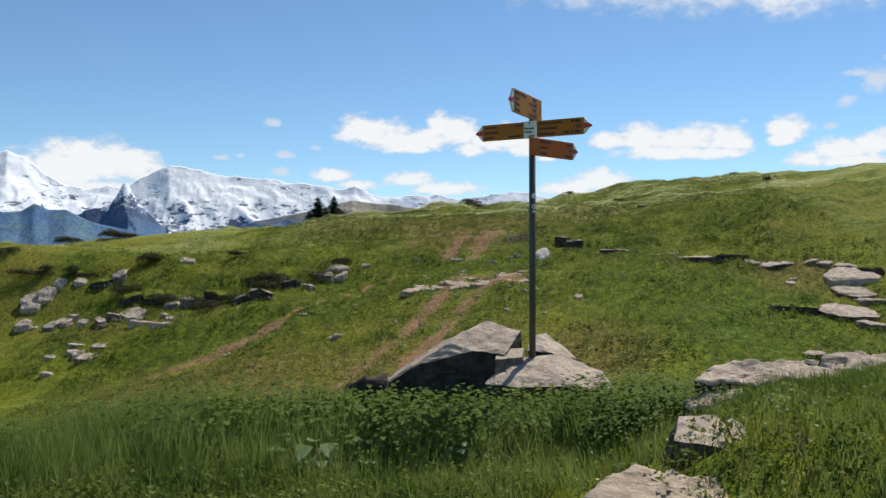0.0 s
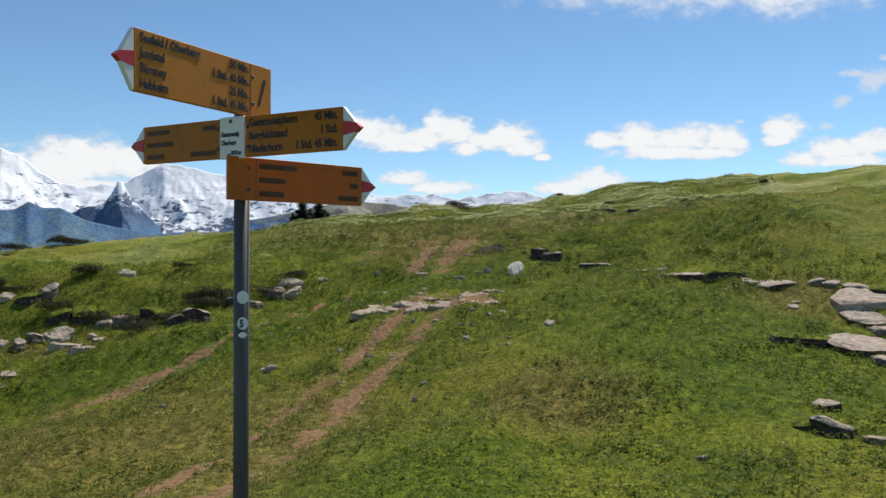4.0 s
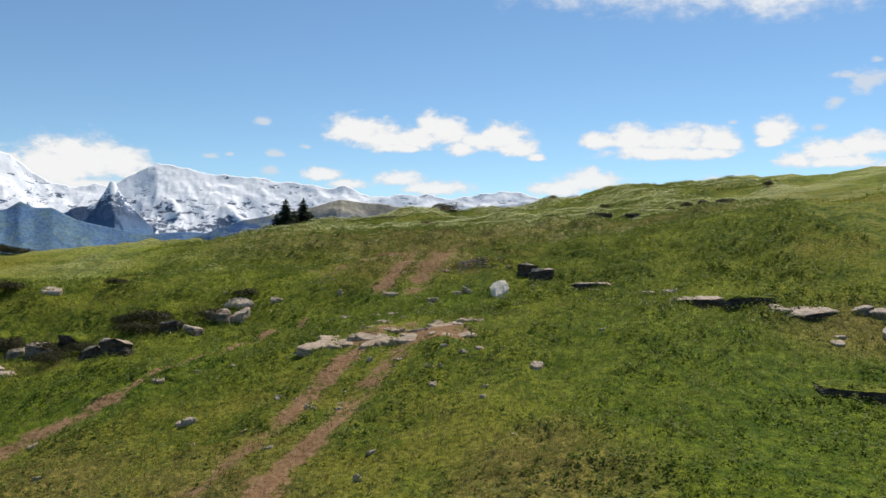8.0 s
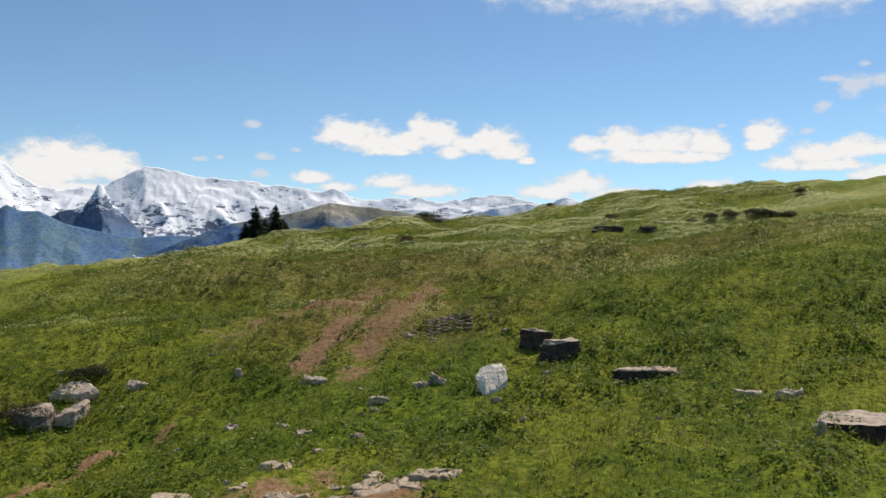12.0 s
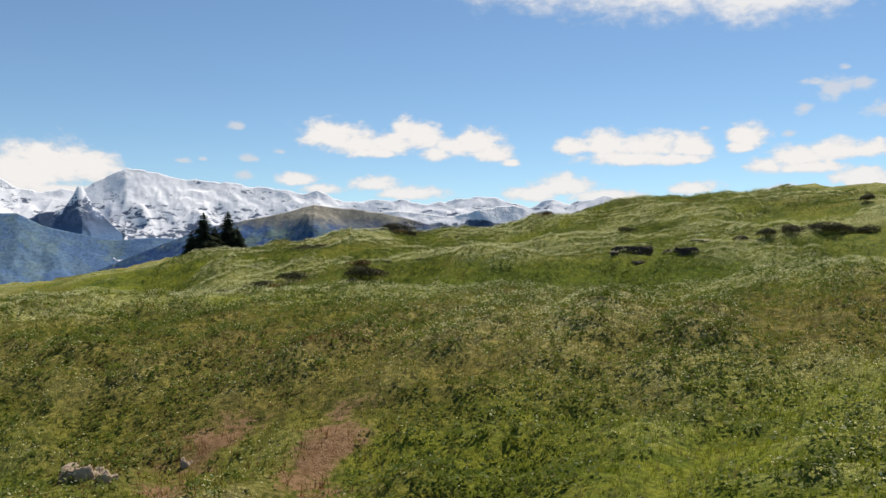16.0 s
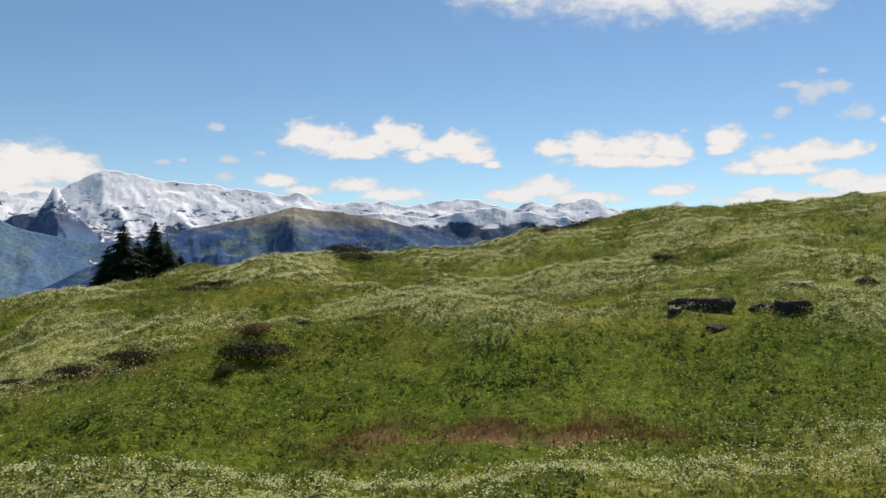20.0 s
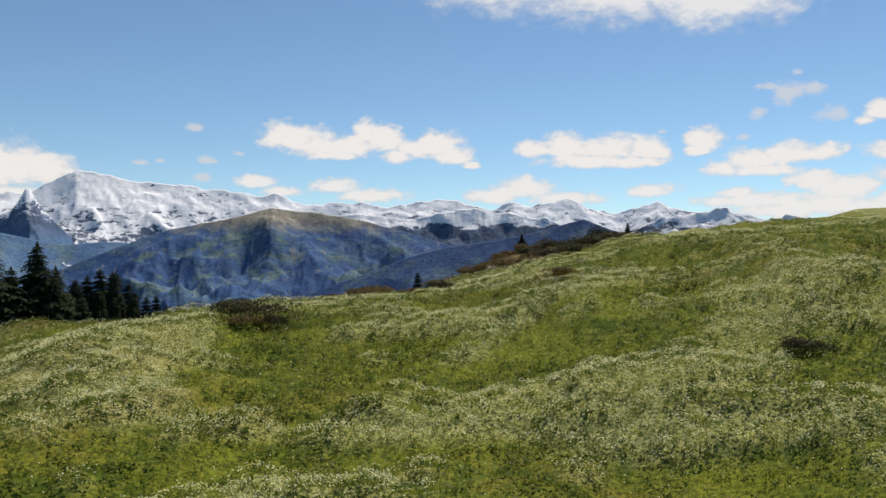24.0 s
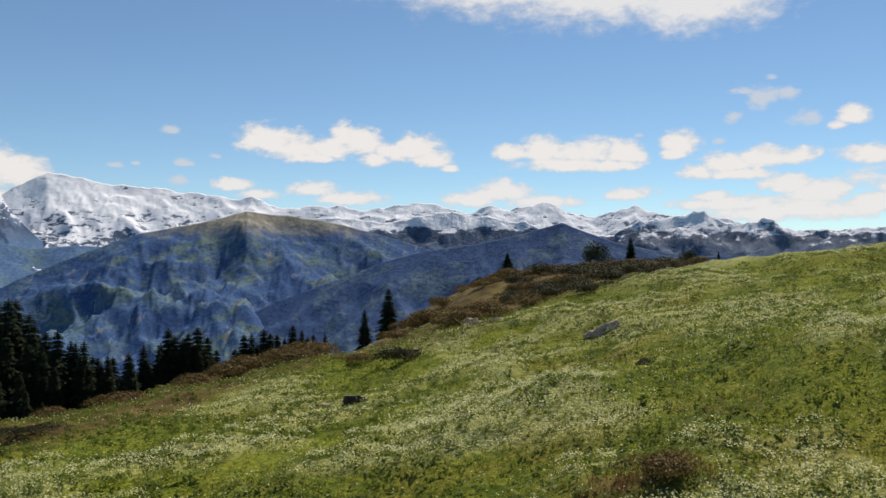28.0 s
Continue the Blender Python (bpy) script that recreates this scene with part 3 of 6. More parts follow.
def blossom(x, y):
    """How thickly the white flowers stand, from 0 to 1: in drifts over the hummocks, more of them higher up."""
    drift = 0.30 * humps(0.7 * x, y, MOOD) + 0.4 * humps(0.45 * x, y, STREAKS) + 0.40 * humps(x, y, HUMMOCKS) + 0.25 * humps(x, y, TUSSOCKS)
    rise = np.interp(y, [0, 30, 48, 55, 60, 71, 74, 90, 200], [-5.0, -2.8, -1.3, 0.05, 0.24, 0.28, 0.2, -0.1, -0.2])
    much = np.interp(y, [30, 46, 52, 57, 71, 76], [0.9, 0.9, 1.2, 0.4, 0.4, 2.2]) * drift + rise + 2.2 * nearness(x, y, DRIFTS) - 2.6 * nearness(x, y, LAWNS)
    hollow = 1 - 0.95 * np.exp(-(((y - 85.2) / 6.6) ** 6)) * np.clip((23 - x) / 8, 0.2, 1)
    margin = 1 - 0.65 * np.clip((7 - x) / 6, 0, 1) * np.clip((y - 126) / 8, 0, 1)
    return np.clip(much, 0, 1) * (1 - wear(x, y)) * (1 - 0.8 * heathland(x, y)) * (1 - sorrel(x, y) * 0.55) * hollow * margin


def heathland(x, y):
    """Where brown heath takes over from grass: past the crest and on the hill behind it."""
    edge = np.interp(x, [-60, -25, -4, 3, 6, 12, 20, 32, 44, 60, 90], [122, 128, 136, 143, 158, 169, 170, 178, 186, 215, 300])
    return np.clip((y - edge + 2.5 * humps(x, y, HUMMOCKS)) / 8, 0, 1)


# reddish sorrel among the grass: x, y, half length, half depth, thickness
SORREL_PATCHES = [(6, 70.6, 24, 1.6, 0.35), (9.0, 84.2, 5.0, 1.7, 1.0), (13.6, 83.8, 1.4, 1.0, 0.9), (1.0, 50.6, 3.4, 1.6, 0.45), (1.5, 57.0, 3.0, 2.6, 0.4), (3.4, 47.6, 1.4, 1.0, 0.5),
                  (19.3, 128.3, 1.3, 0.8, 1.0), (-2.2, 92.0, 3.2, 0.8, 0.7), (2.0, 63.0, 2.0, 1.2, 0.5), (24.0, 134.0, 1.5, 1.0, 0.6), (-3.0, 30.0, 3.0, 2.0, 0.35)]


def sorrel(x, y):
    """How thickly the sorrel stands, from 0 to 1."""
    some = np.zeros_like(x)
    for a, b, w, d, much in SORREL_PATCHES:
        some = np.maximum(some, much * np.exp(-np.abs((x - a) / w) ** 3) * np.exp(-((y - b) / d) ** 2))
    return np.clip(some * (0.75 + 0.5 * humps(x, y, STREAKS) + 0.3 * humps(x, y, TUSSOCKS)), 0, 1)


def mesh_of(name, verts, faces, smooth=True):
    """A mesh from arrays: points, and faces that all have the same number of corners."""
    verts, faces = np.asarray(verts, np.float32), np.asarray(faces, np.int32)
    me = bpy.data.meshes.new(name)
    me.vertices.add(len(verts))
    me.vertices.foreach_set("co", verts.ravel())
    corners = faces.shape[1]
    me.loops.add(faces.size)
    me.loops.foreach_set("vertex_index", faces.ravel())
    me.polygons.add(len(faces))
    me.polygons.foreach_set("loop_start", np.arange(0, faces.size, corners, dtype=np.int32))
    if smooth:
        me.polygons.foreach_set("use_smooth", np.ones(len(faces), bool))
    me.update(calc_edges=True)
    return me


def grid_faces(rows, cols):
    i = np.arange(rows * cols).reshape(rows, cols)
    return np.stack([i[:-1, :-1], i[:-1, 1:], i[1:, 1:], i[1:, :-1]], -1).reshape(-1, 4)


def thing(name, me, mat, label="", category="", group="", kind="", parent=None):
    ob = new(name, me)
    if mat is not None:
        me.materials.append(mat)
    ob.parent = parent
    return tagged(ob, label, category, group, kind)


def spread(low, high, step, reach, growth=1.16):
    """Even lines from low to high, then wider and wider out to the reach."""
    lines = list(np.arange(low, high + step / 2, step))
    gap, a, b = step, lines[0], lines[-1]
    before, after = [], []
    while a > -reach or b < reach:
        gap *= growth
        if a > -reach:
            a -= gap
            before.append(a)
        if b < reach:
            b += gap
            after.append(b)
    return np.array(before[::-1] + lines + after)


def build_ground():
    xs = spread(-13, 19, 0.32, 4200, 1.065)
    ys = np.concatenate([np.arange(-4600, -400, 200), np.arange(-400, -40, 20), np.arange(-40, 2, 2), np.arange(2, 64, 0.32),
                         np.arange(64, 175, 0.5), np.arange(175, 260, 1.5), np.arange(260, 420, 6), np.geomspace(420, 4700, 40)])
    gx, gy = np.meshgrid(xs, ys)
    x, y = gx.ravel(), gy.ravel()
    z = ground(x, y)
    me = mesh_of("ground", np.stack([x, y, z], 1), grid_faces(len(ys), len(xs)))
    for key, values in (("soil", wear(x, y)), ("bloom", blossom(x, y)), ("heath", np.maximum(heathland(x, y), 0.8 * sorrel(x, y)))):
        me.attributes.new(key, "FLOAT", "POINT").data.foreach_set("value", values.astype(np.float32))
    thing("ground", me, TURF, "rolling alpine meadow of short green grass with worn soil tracks", "meadow", kind="structure")


build_ground()


# ---- distance ----
EYE = (7.0, 56.0, 7.0)


def fractal(x, y, z, octaves=5, ridged=False):
    p, total, weight = Vector((x, y, z)), 0.0, 1.0
    for _ in range(octaves):
        v = noise.noise(p)
        total += weight * (0.5 - abs(v) if ridged else v)
        p, weight = p * 2.03, weight * 0.52
    return total


LATTICE = np.random.RandomState(77).uniform(-1, 1, (256, 256))


def fold(x, y, octaves, ridged=False):
    """The same sort of broken relief over whole arrays at once."""
    total, weight = np.zeros_like(x), 1.0
    for k in range(octaves):
        i, j = np.floor(x).astype(int), np.floor(y).astype(int)
        f, g = x - i, y - j
        f, g = f * f * f * (f * (6 * f - 15) + 10), g * g * g * (g * (6 * g - 15) + 10)
        pick = lambda a, b: LATTICE[(i + a + 37 * k) % 256, (j + b + 91 * k) % 256]
        v = (pick(0, 0) * (1 - f) + pick(1, 0) * f) * (1 - g) + (pick(0, 1) * (1 - f) + pick(1, 1) * f) * g
        total += weight * (0.5 - np.abs(v) if ridged else 0.6 * v)
        x, y, weight = 1.62 * x + 1.22 * y + 5.3, 1.62 * y - 1.22 * x + 2.9, weight * 0.52
    return total


def spur_field(rng, u, v, spacing, lean, width):
    """Ribs that run down a flank: 0 on their crests, -1 in the gullies between them."""
    best = np.full(u.shape, -1.0)
    for c in np.arange(u.min() - spacing, u.max() + spacing, spacing):
        c += rng.uniform(-0.35, 0.35) * spacing
        drift, bend, turn = lean + rng.normal(scale=0.75), rng.uniform(0.1, 0.3) * spacing, rng.uniform(0, math.tau)
        w = width * rng.uniform(0.7, 1.3)
        crest = c + drift * v + bend * np.sin(v / (0.9 * spacing) + turn)
        best = np.maximum(best, -np.abs(u - crest) / w - rng.uniform(0.0, 0.3))
    return best


def mountain_range(name, mat, label, peaks, far, depth, foot, rough, cols, rows, seed, back=800.0, spacing=260.0, lean=0.15, ribs=(), jags=0.10):
    """A range seen across the valley: its summits by bearing and height in degrees, its distance,
    how far its flank comes forward, the height of its foot, and how broken it is. ribs: bearing, lean, height and width of single spurs."""
    rng = np.random.RandomState(int(seed * 10))
    bearing, height = np.array([p[0] for p in peaks]), np.array([p[1] for p in peaks])
    a = np.linspace(bearing[0], bearing[-1], cols)
    top = EYE[2] + far * np.tan(np.radians(np.interp(a, bearing, height)))
    s = (np.arange(rows) / (rows - 1)) ** 1.25
    u, v = np.meshgrid(np.radians(a) * far, s * depth)
    tops, fall = np.meshgrid(top, s)
    crags = 0.5 * jags * rough * fold(u / 95.0, v / 70.0 + seed * 3.7, 5)
    z = tops + (foot - tops) * (0.75 * fall ** 0.9 + 0.25 * fall) + crags * np.exp(-fall * 5)
    top = top + crags[0]
    swirl = lambda size, lift, octaves, ridged=False: fold(u / size + 0.5 * v / size + seed * 9 + lift, 0.9 * v / size - 0.35 * u / size + lift * 5, octaves, ridged)
    warp = swirl(420.0, 8.1, 2)
    grow = np.minimum(1.0, fall / 0.25) * (1.0 - 0.5 * fall)
    large = spur_field(rng, u + 160 * warp, v, spacing, lean, 0.8 * spacing)
    z += rough * grow * (1.1 * large + 0.75 * (swirl(230.0, 1.7, 6, True) - 0.75))
    for b, drift, rise, width in ribs:
        z += rise * np.minimum(1.0, fall / 0.10) * np.exp(-fall * 3) * np.maximum(0, 1 - np.abs(u - radians(b) * far - drift * v) / width)
    rest = swirl(75.0, 3.3, 4)
    z += 0.30 * rough * np.minimum(1.0, fall * 8) * rest
    d = far - v + 0.35 * rough * rest * np.minimum(1, fall * 4)
    z = np.maximum(z, foot - 40)
    turn = np.radians(np.meshgrid(a, s)[0])
    front = np.stack([EYE[0] + d * np.sin(turn), EYE[1] + d * np.cos(turn), z], -1)
    behind = []
    for q in (1.0, 0.6, 0.3):
        dist = far + back * q
        behind.append(np.stack([EYE[0] + dist * np.sin(turn[0]), EYE[1] + dist * np.cos(turn[0]), top - (top - foot) * q * 0.8], -1))
    verts = np.concatenate([np.array(behind), front])
    thing(name, mesh_of(name, verts.reshape(-1, 3), grid_faces(rows + 3, cols)[:, ::-1], smooth=True), mat, label, "mountain", kind="structure")


SNOW_PEAKS = [(-46, 5.2), (-40, 4.4), (-34, 5.6), (-31, 5.2), (-28.3, 6.35), (-27.3, 6.0), (-26.1, 4.9), (-24.8, 4.2), (-23.0, 4.2),
              (-21.4, 4.4), (-20.1, 5.0), (-18.7, 5.8), (-17.3, 5.65), (-14.7, 5.25), (-12.1, 5.0),
              (-10.3, 4.8), (-7.2, 4.45), (-6.3, 4.55), (-4.4, 3.95), (-0.5, 4.1), (1.0, 3.7), (3.4, 4.2), (5.7, 4.25), (8.5, 3.6),
              (10.0, 4.1), (11.2, 3.7), (13.5, 4.2), (15.1, 3.55), (17.4, 3.3), (19.6, 4.0), (21.5, 3.3), (25.4, 3.0), (29.5, 2.1),
              (35, 2.2), (40, 3.0), (46, 2.6)]
mountain_range("mountain_range", SNOW_RANGE, "snow-covered alpine range with haze-tinted blue rock flanks", SNOW_PEAKS, 4560, 1300, -330, 85, 900, 90, 2.0, spacing=380, jags=0.42)
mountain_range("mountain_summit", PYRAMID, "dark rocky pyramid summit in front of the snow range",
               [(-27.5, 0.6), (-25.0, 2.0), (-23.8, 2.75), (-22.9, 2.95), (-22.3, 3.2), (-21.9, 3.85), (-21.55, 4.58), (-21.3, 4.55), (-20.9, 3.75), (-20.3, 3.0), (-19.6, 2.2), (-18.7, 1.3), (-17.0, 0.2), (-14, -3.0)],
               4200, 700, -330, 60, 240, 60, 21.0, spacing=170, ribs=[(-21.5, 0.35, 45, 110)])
mountain_range("mountain_foothills", FOOTHILL, "haze-tinted blue forested foothills below the snow range",
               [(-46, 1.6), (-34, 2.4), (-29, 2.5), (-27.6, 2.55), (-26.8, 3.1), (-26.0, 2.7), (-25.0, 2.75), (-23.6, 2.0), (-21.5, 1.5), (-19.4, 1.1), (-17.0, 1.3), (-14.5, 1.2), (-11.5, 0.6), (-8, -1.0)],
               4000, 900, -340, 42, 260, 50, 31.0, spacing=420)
mountain_range("mountain_peaks", ROCK_PEAK, "haze-tinted blue-grey rocky peaks with snow in the gullies",
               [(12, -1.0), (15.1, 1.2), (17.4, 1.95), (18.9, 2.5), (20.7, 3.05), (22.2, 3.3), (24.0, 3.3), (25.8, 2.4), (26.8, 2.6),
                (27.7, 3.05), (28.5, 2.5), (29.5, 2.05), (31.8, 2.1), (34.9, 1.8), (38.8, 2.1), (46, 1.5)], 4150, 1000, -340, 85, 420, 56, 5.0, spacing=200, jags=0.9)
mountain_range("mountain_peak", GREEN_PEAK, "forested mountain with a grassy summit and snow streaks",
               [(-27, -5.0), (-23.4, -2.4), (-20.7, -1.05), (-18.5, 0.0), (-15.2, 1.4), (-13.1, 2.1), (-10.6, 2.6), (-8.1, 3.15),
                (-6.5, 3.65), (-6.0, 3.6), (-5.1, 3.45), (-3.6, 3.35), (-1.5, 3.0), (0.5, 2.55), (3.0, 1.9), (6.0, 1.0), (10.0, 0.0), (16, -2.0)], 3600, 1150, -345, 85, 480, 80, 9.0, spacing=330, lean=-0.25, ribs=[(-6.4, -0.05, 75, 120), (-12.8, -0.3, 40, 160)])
mountain_range("mountain_cliffs", CLIFF_RANGE, "dark cliffs tinted haze-blue, capped with snow fields",
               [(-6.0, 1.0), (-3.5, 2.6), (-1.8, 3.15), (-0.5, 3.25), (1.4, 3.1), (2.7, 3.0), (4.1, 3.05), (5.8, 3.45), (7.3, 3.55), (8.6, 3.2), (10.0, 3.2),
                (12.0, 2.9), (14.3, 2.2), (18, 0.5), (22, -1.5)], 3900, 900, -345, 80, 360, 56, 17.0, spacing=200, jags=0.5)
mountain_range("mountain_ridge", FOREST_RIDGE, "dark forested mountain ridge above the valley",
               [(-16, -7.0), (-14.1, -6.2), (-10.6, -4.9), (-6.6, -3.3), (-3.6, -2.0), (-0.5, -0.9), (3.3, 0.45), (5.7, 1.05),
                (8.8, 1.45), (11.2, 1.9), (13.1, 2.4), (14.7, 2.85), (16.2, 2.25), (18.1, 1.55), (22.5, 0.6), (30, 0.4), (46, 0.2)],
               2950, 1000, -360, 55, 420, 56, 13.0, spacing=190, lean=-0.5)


# ---- makers ----
def part(name, me, mat, parent, label=""):
    """One mesh as a part of a thing."""
    return thing(name, me, mat, label, parent=parent)


def base(name, x, y, z, label, category, group="", turn=0.0):
    """The empty at the foot of a thing."""
    ob = new(name)
    ob.matrix_basis = pose(x, y, z, 0, 0, turn)
    return tagged(ob, label, category, group)


def level(x, y):
    return float(ground(x, y)[0])


BALLS = {}


def ball(steps):
    if steps not in BALLS:
        bm = bmesh.new()
        bmesh.ops.create_icosphere(bm, subdivisions=steps, radius=1.0)
        v = np.array([p.co[:] for p in bm.verts])
        f = np.array([[q.index for q in face.verts] for face in bm.faces])
        bm.free()
        BALLS[steps] = v, f
    return BALLS[steps]


def rock_mesh(seed, wide, deep, high, steps=3, planes=15, slab=0.0, undercut=0.34, tilt=None):
    """A weathered block: cut by random joint planes, layered, with a rough skin. slab flattens its top."""
    rng = np.random.RandomState(seed)
    n, faces = ball(steps)
    cut = rng.normal(size=(planes, 3))
    cut[:, 2] *= 0.5
    cut[:4] = np.array([(1, 0, 0.1), (-1, 0, 0.1), (0, 1, 0.1), (0, -1, 0.05)]) + rng.normal(scale=0.22, size=(4, 3))
    cut /= np.linalg.norm(cut, axis=1)[:, None]
    off = rng.uniform(0.58, 0.98, planes)
    off[:4] = rng.uniform(0.62, 0.82, 4)
    lid = np.array([rng.uniform(-0.22, 0.22), rng.uniform(-0.22, 0.12), 1.0])
    if tilt:
        lid = np.array([tilt[0], tilt[1], 1.0])
    cut = np.vstack([cut, lid / np.linalg.norm(lid)])
    off = np.append(off, 0.92 - 0.5 * slab)
    reach = np.full(len(n), 1.25)
    for p, o in zip(cut, off):
        d = n @ p
        reach = np.where(d > 0.05, np.minimum(reach, o / np.maximum(d, 0.05)), reach)
    p = n * reach[:, None]
    rough = np.array([0.20 * (fractal(a * 1.6 + seed, b * 1.6, c * 3.0, 4, True) - 0.5) + 0.07 * fractal(a * 5, b * 5 + seed, c * 12, 4) for a, b, c in p])
    p = p * (1 + rough)[:, None]
    layers = 0.16
    level_z = np.floor(p[:, 2] / layers + 0.5 * np.sin(3 * p[:, 0] + seed)) * layers
    p[:, :2] *= (1 + 0.09 * np.sin(level_z * 37 + seed))[:, None]
    round_angle = np.arctan2(p[:, 1], p[:, 0])
    ragged = np.array([fractal(math.cos(a) * 1.6 + seed, math.sin(a) * 1.6, seed * 0.37, 4) for a in round_angle])
    p[:, :2] *= (1 + (0.10 + 0.35 * slab) * ragged)[:, None]
    lo, hi = p.min(0), p.max(0)
    p = (p - (lo + hi) / 2) / (hi - lo)
    p[:, 2] += 0.5
    p[:, :2] *= (1 - undercut * np.clip(1 - p[:, 2] / 0.8, 0, 1))[:, None]
    return mesh_of("rock", p * (wide, deep, high), faces, smooth=False)


def rock(x, y, wide, high, mat, label, seed, deep=None, turn=None, steps=3, slab=0.3, sunk=0.35, top=None, group="", name="rock", lean=0.0, cap=None, tilt=None,
         bed=0.86, undercut=0.34):
    """A stone with its lower part in the ground. high: what shows of it; top: the height of its top, where that is known.
    cap: the stone of a paler bed that lies over the darker one, from the part bed of its height upwards."""
    rng = random.Random(seed)
    deep = deep or wide * rng.uniform(0.6, 0.9)
    foot = level(x, y) - 0.08
    crown = top if top is not None else level(x, y) + high
    whole = (crown - foot) / (1 - sunk)
    me = rock_mesh(seed, wide, deep, whole, steps, slab=slab, tilt=tilt, undercut=undercut)
    ob = thing(name, me, mat, label, "rock", group)
    if cap:
        me.materials.append(cap)
        mid = np.empty(len(me.polygons) * 3)
        me.polygons.foreach_get("center", mid)
        mid = mid.reshape(-1, 3)
        wavy = bed * whole + 0.06 * whole * np.sin(5 * mid[:, 0] / wide + seed) + 0.05 * whole * np.sin(13 * mid[:, 1] / deep + 2 * seed)
        me.polygons.foreach_set("material_index", (mid[:, 2] > wavy).astype(np.int32))
    ob.matrix_basis = pose(x, y, crown - whole, lean, rng.uniform(-4, 4), rng.uniform(-25, 25) if turn is None else turn)
    return ob


def slab_rock(x, y, wide, deep, front, back, label, seed, turn=0.0, roll=0.0, top=None, side=None, flare=0.06, group="", name="rock_slab",
              segs=52, relief=0.05, set_heights=False, plates=5, ragged=0.26):
    """A bedded slab in the slope: its ragged top runs from the front edge back into the ground, the front breaks off below.
    front, back: how far the edges stand above the turf (or their heights, with set_heights); roll: rise of the right end."""
    rng = np.random.RandomState(seed)
    angle = np.arange(segs) * math.tau / segs
    ca, sa = np.cos(angle), np.sin(angle)
    reach = (np.abs(ca) ** 3 + np.abs(sa) ** 3) ** (-1 / 3)
    for p, o in zip(rng.uniform(0, math.tau, 6), rng.uniform(0.66, 1.0, 6)):
        d = np.cos(angle - p)
        reach = np.where(d > 0.1, np.minimum(reach, o / np.maximum(d, 0.1)), reach)
    reach *= 1 + np.array([ragged * fractal(1.5 * a + seed, 1.5 * b, seed * 0.31, 5) for a, b in zip(ca, sa)])
    reach /= np.abs(reach * ca).max()
    t, z0 = radians(turn), level(x, y)
    edge = lambda v: level(x - math.sin(t) * v, y + math.cos(t) * v)
    if set_heights:
        zf, zb = front, back
    else:
        zf, zb = edge(-deep / 2) + front, edge(deep / 2) + back
    sites = rng.uniform(-0.9, 0.9, (plates, 2))
    lift, slope = rng.uniform(-1, 1, plates), rng.uniform(-0.6, 0.6, (plates, 2))
    rings = (0.02, 0.22, 0.42, 0.6, 0.75, 0.87, 0.95, 1.0)
    hgt = max(0.05, zf - edge(-deep / 2))
    rows = []
    for q in rings:
        u, v = q * reach * ca, q * reach * sa
        far = (u[:, None] - sites[None, :, 0]) ** 2 + (v[:, None] - sites[None, :, 1]) ** 2
        cell = far.argmin(1)
        h = relief * (lift[cell] + (slope[cell] * (np.stack([u, v], 1) - sites[cell])).sum(1))
        h += relief * np.array([0.75 * fractal(2.2 * a + seed, 2.2 * b, 1.7, 5) for a, b in zip(u * wide / deep, v)])
        z = zf + (zb - zf) * (v + 1) / 2 + roll * u + h - (0.5 * relief + 0.10 * hgt if q == 1.0 else 0.04 * hgt if q == 0.95 else 0)
        rows.append(np.stack([u * wide / 2, v * deep / 2, z], 1))
    rim = rows[-1]
    foot = np.minimum(z0, rim[:, 2]) - 0.3 * min(1.0, 0.4 + wide)
    for s in (0.12, 0.3, 0.5, 0.72, 1.0):
        bed = 1 + flare * min(1.0, 1.7 * s) + 0.06 * math.copysign(1.0, math.sin(11 * s + seed)) * min(1.0, 4 * s)
        rough = np.array([1 + 0.10 * fractal(3 * a + seed, 3 * b, 4 * s, 4) for a, b in zip(ca, sa)])
        rows.append(np.stack([rim[:, 0] * bed * rough, rim[:, 1] * bed * rough, rim[:, 2] + (foot - rim[:, 2]) * s], 1))
    p = np.concatenate(rows)
    p[:, 2] -= z0
    n = len(rows)
    i = np.arange(n * segs).reshape(n, segs)
    j = np.roll(i, -1, 1)
    faces = np.stack([i[:-1], i[1:], j[1:], j[:-1]], -1).reshape(-1, 4)
    me = mesh_of("slab", p, faces, smooth=False)
    # pale top, near-black sides by default: light and shade put into the colour
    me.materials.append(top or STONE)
    me.materials.append(side or DARK_SHADE)
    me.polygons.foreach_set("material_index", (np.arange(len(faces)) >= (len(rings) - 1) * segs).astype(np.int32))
    ob = thing(name, me, None, label, "rock", group)
    ob.matrix_basis = pose(x, y, z0, 0, 0, turn)
    return ob


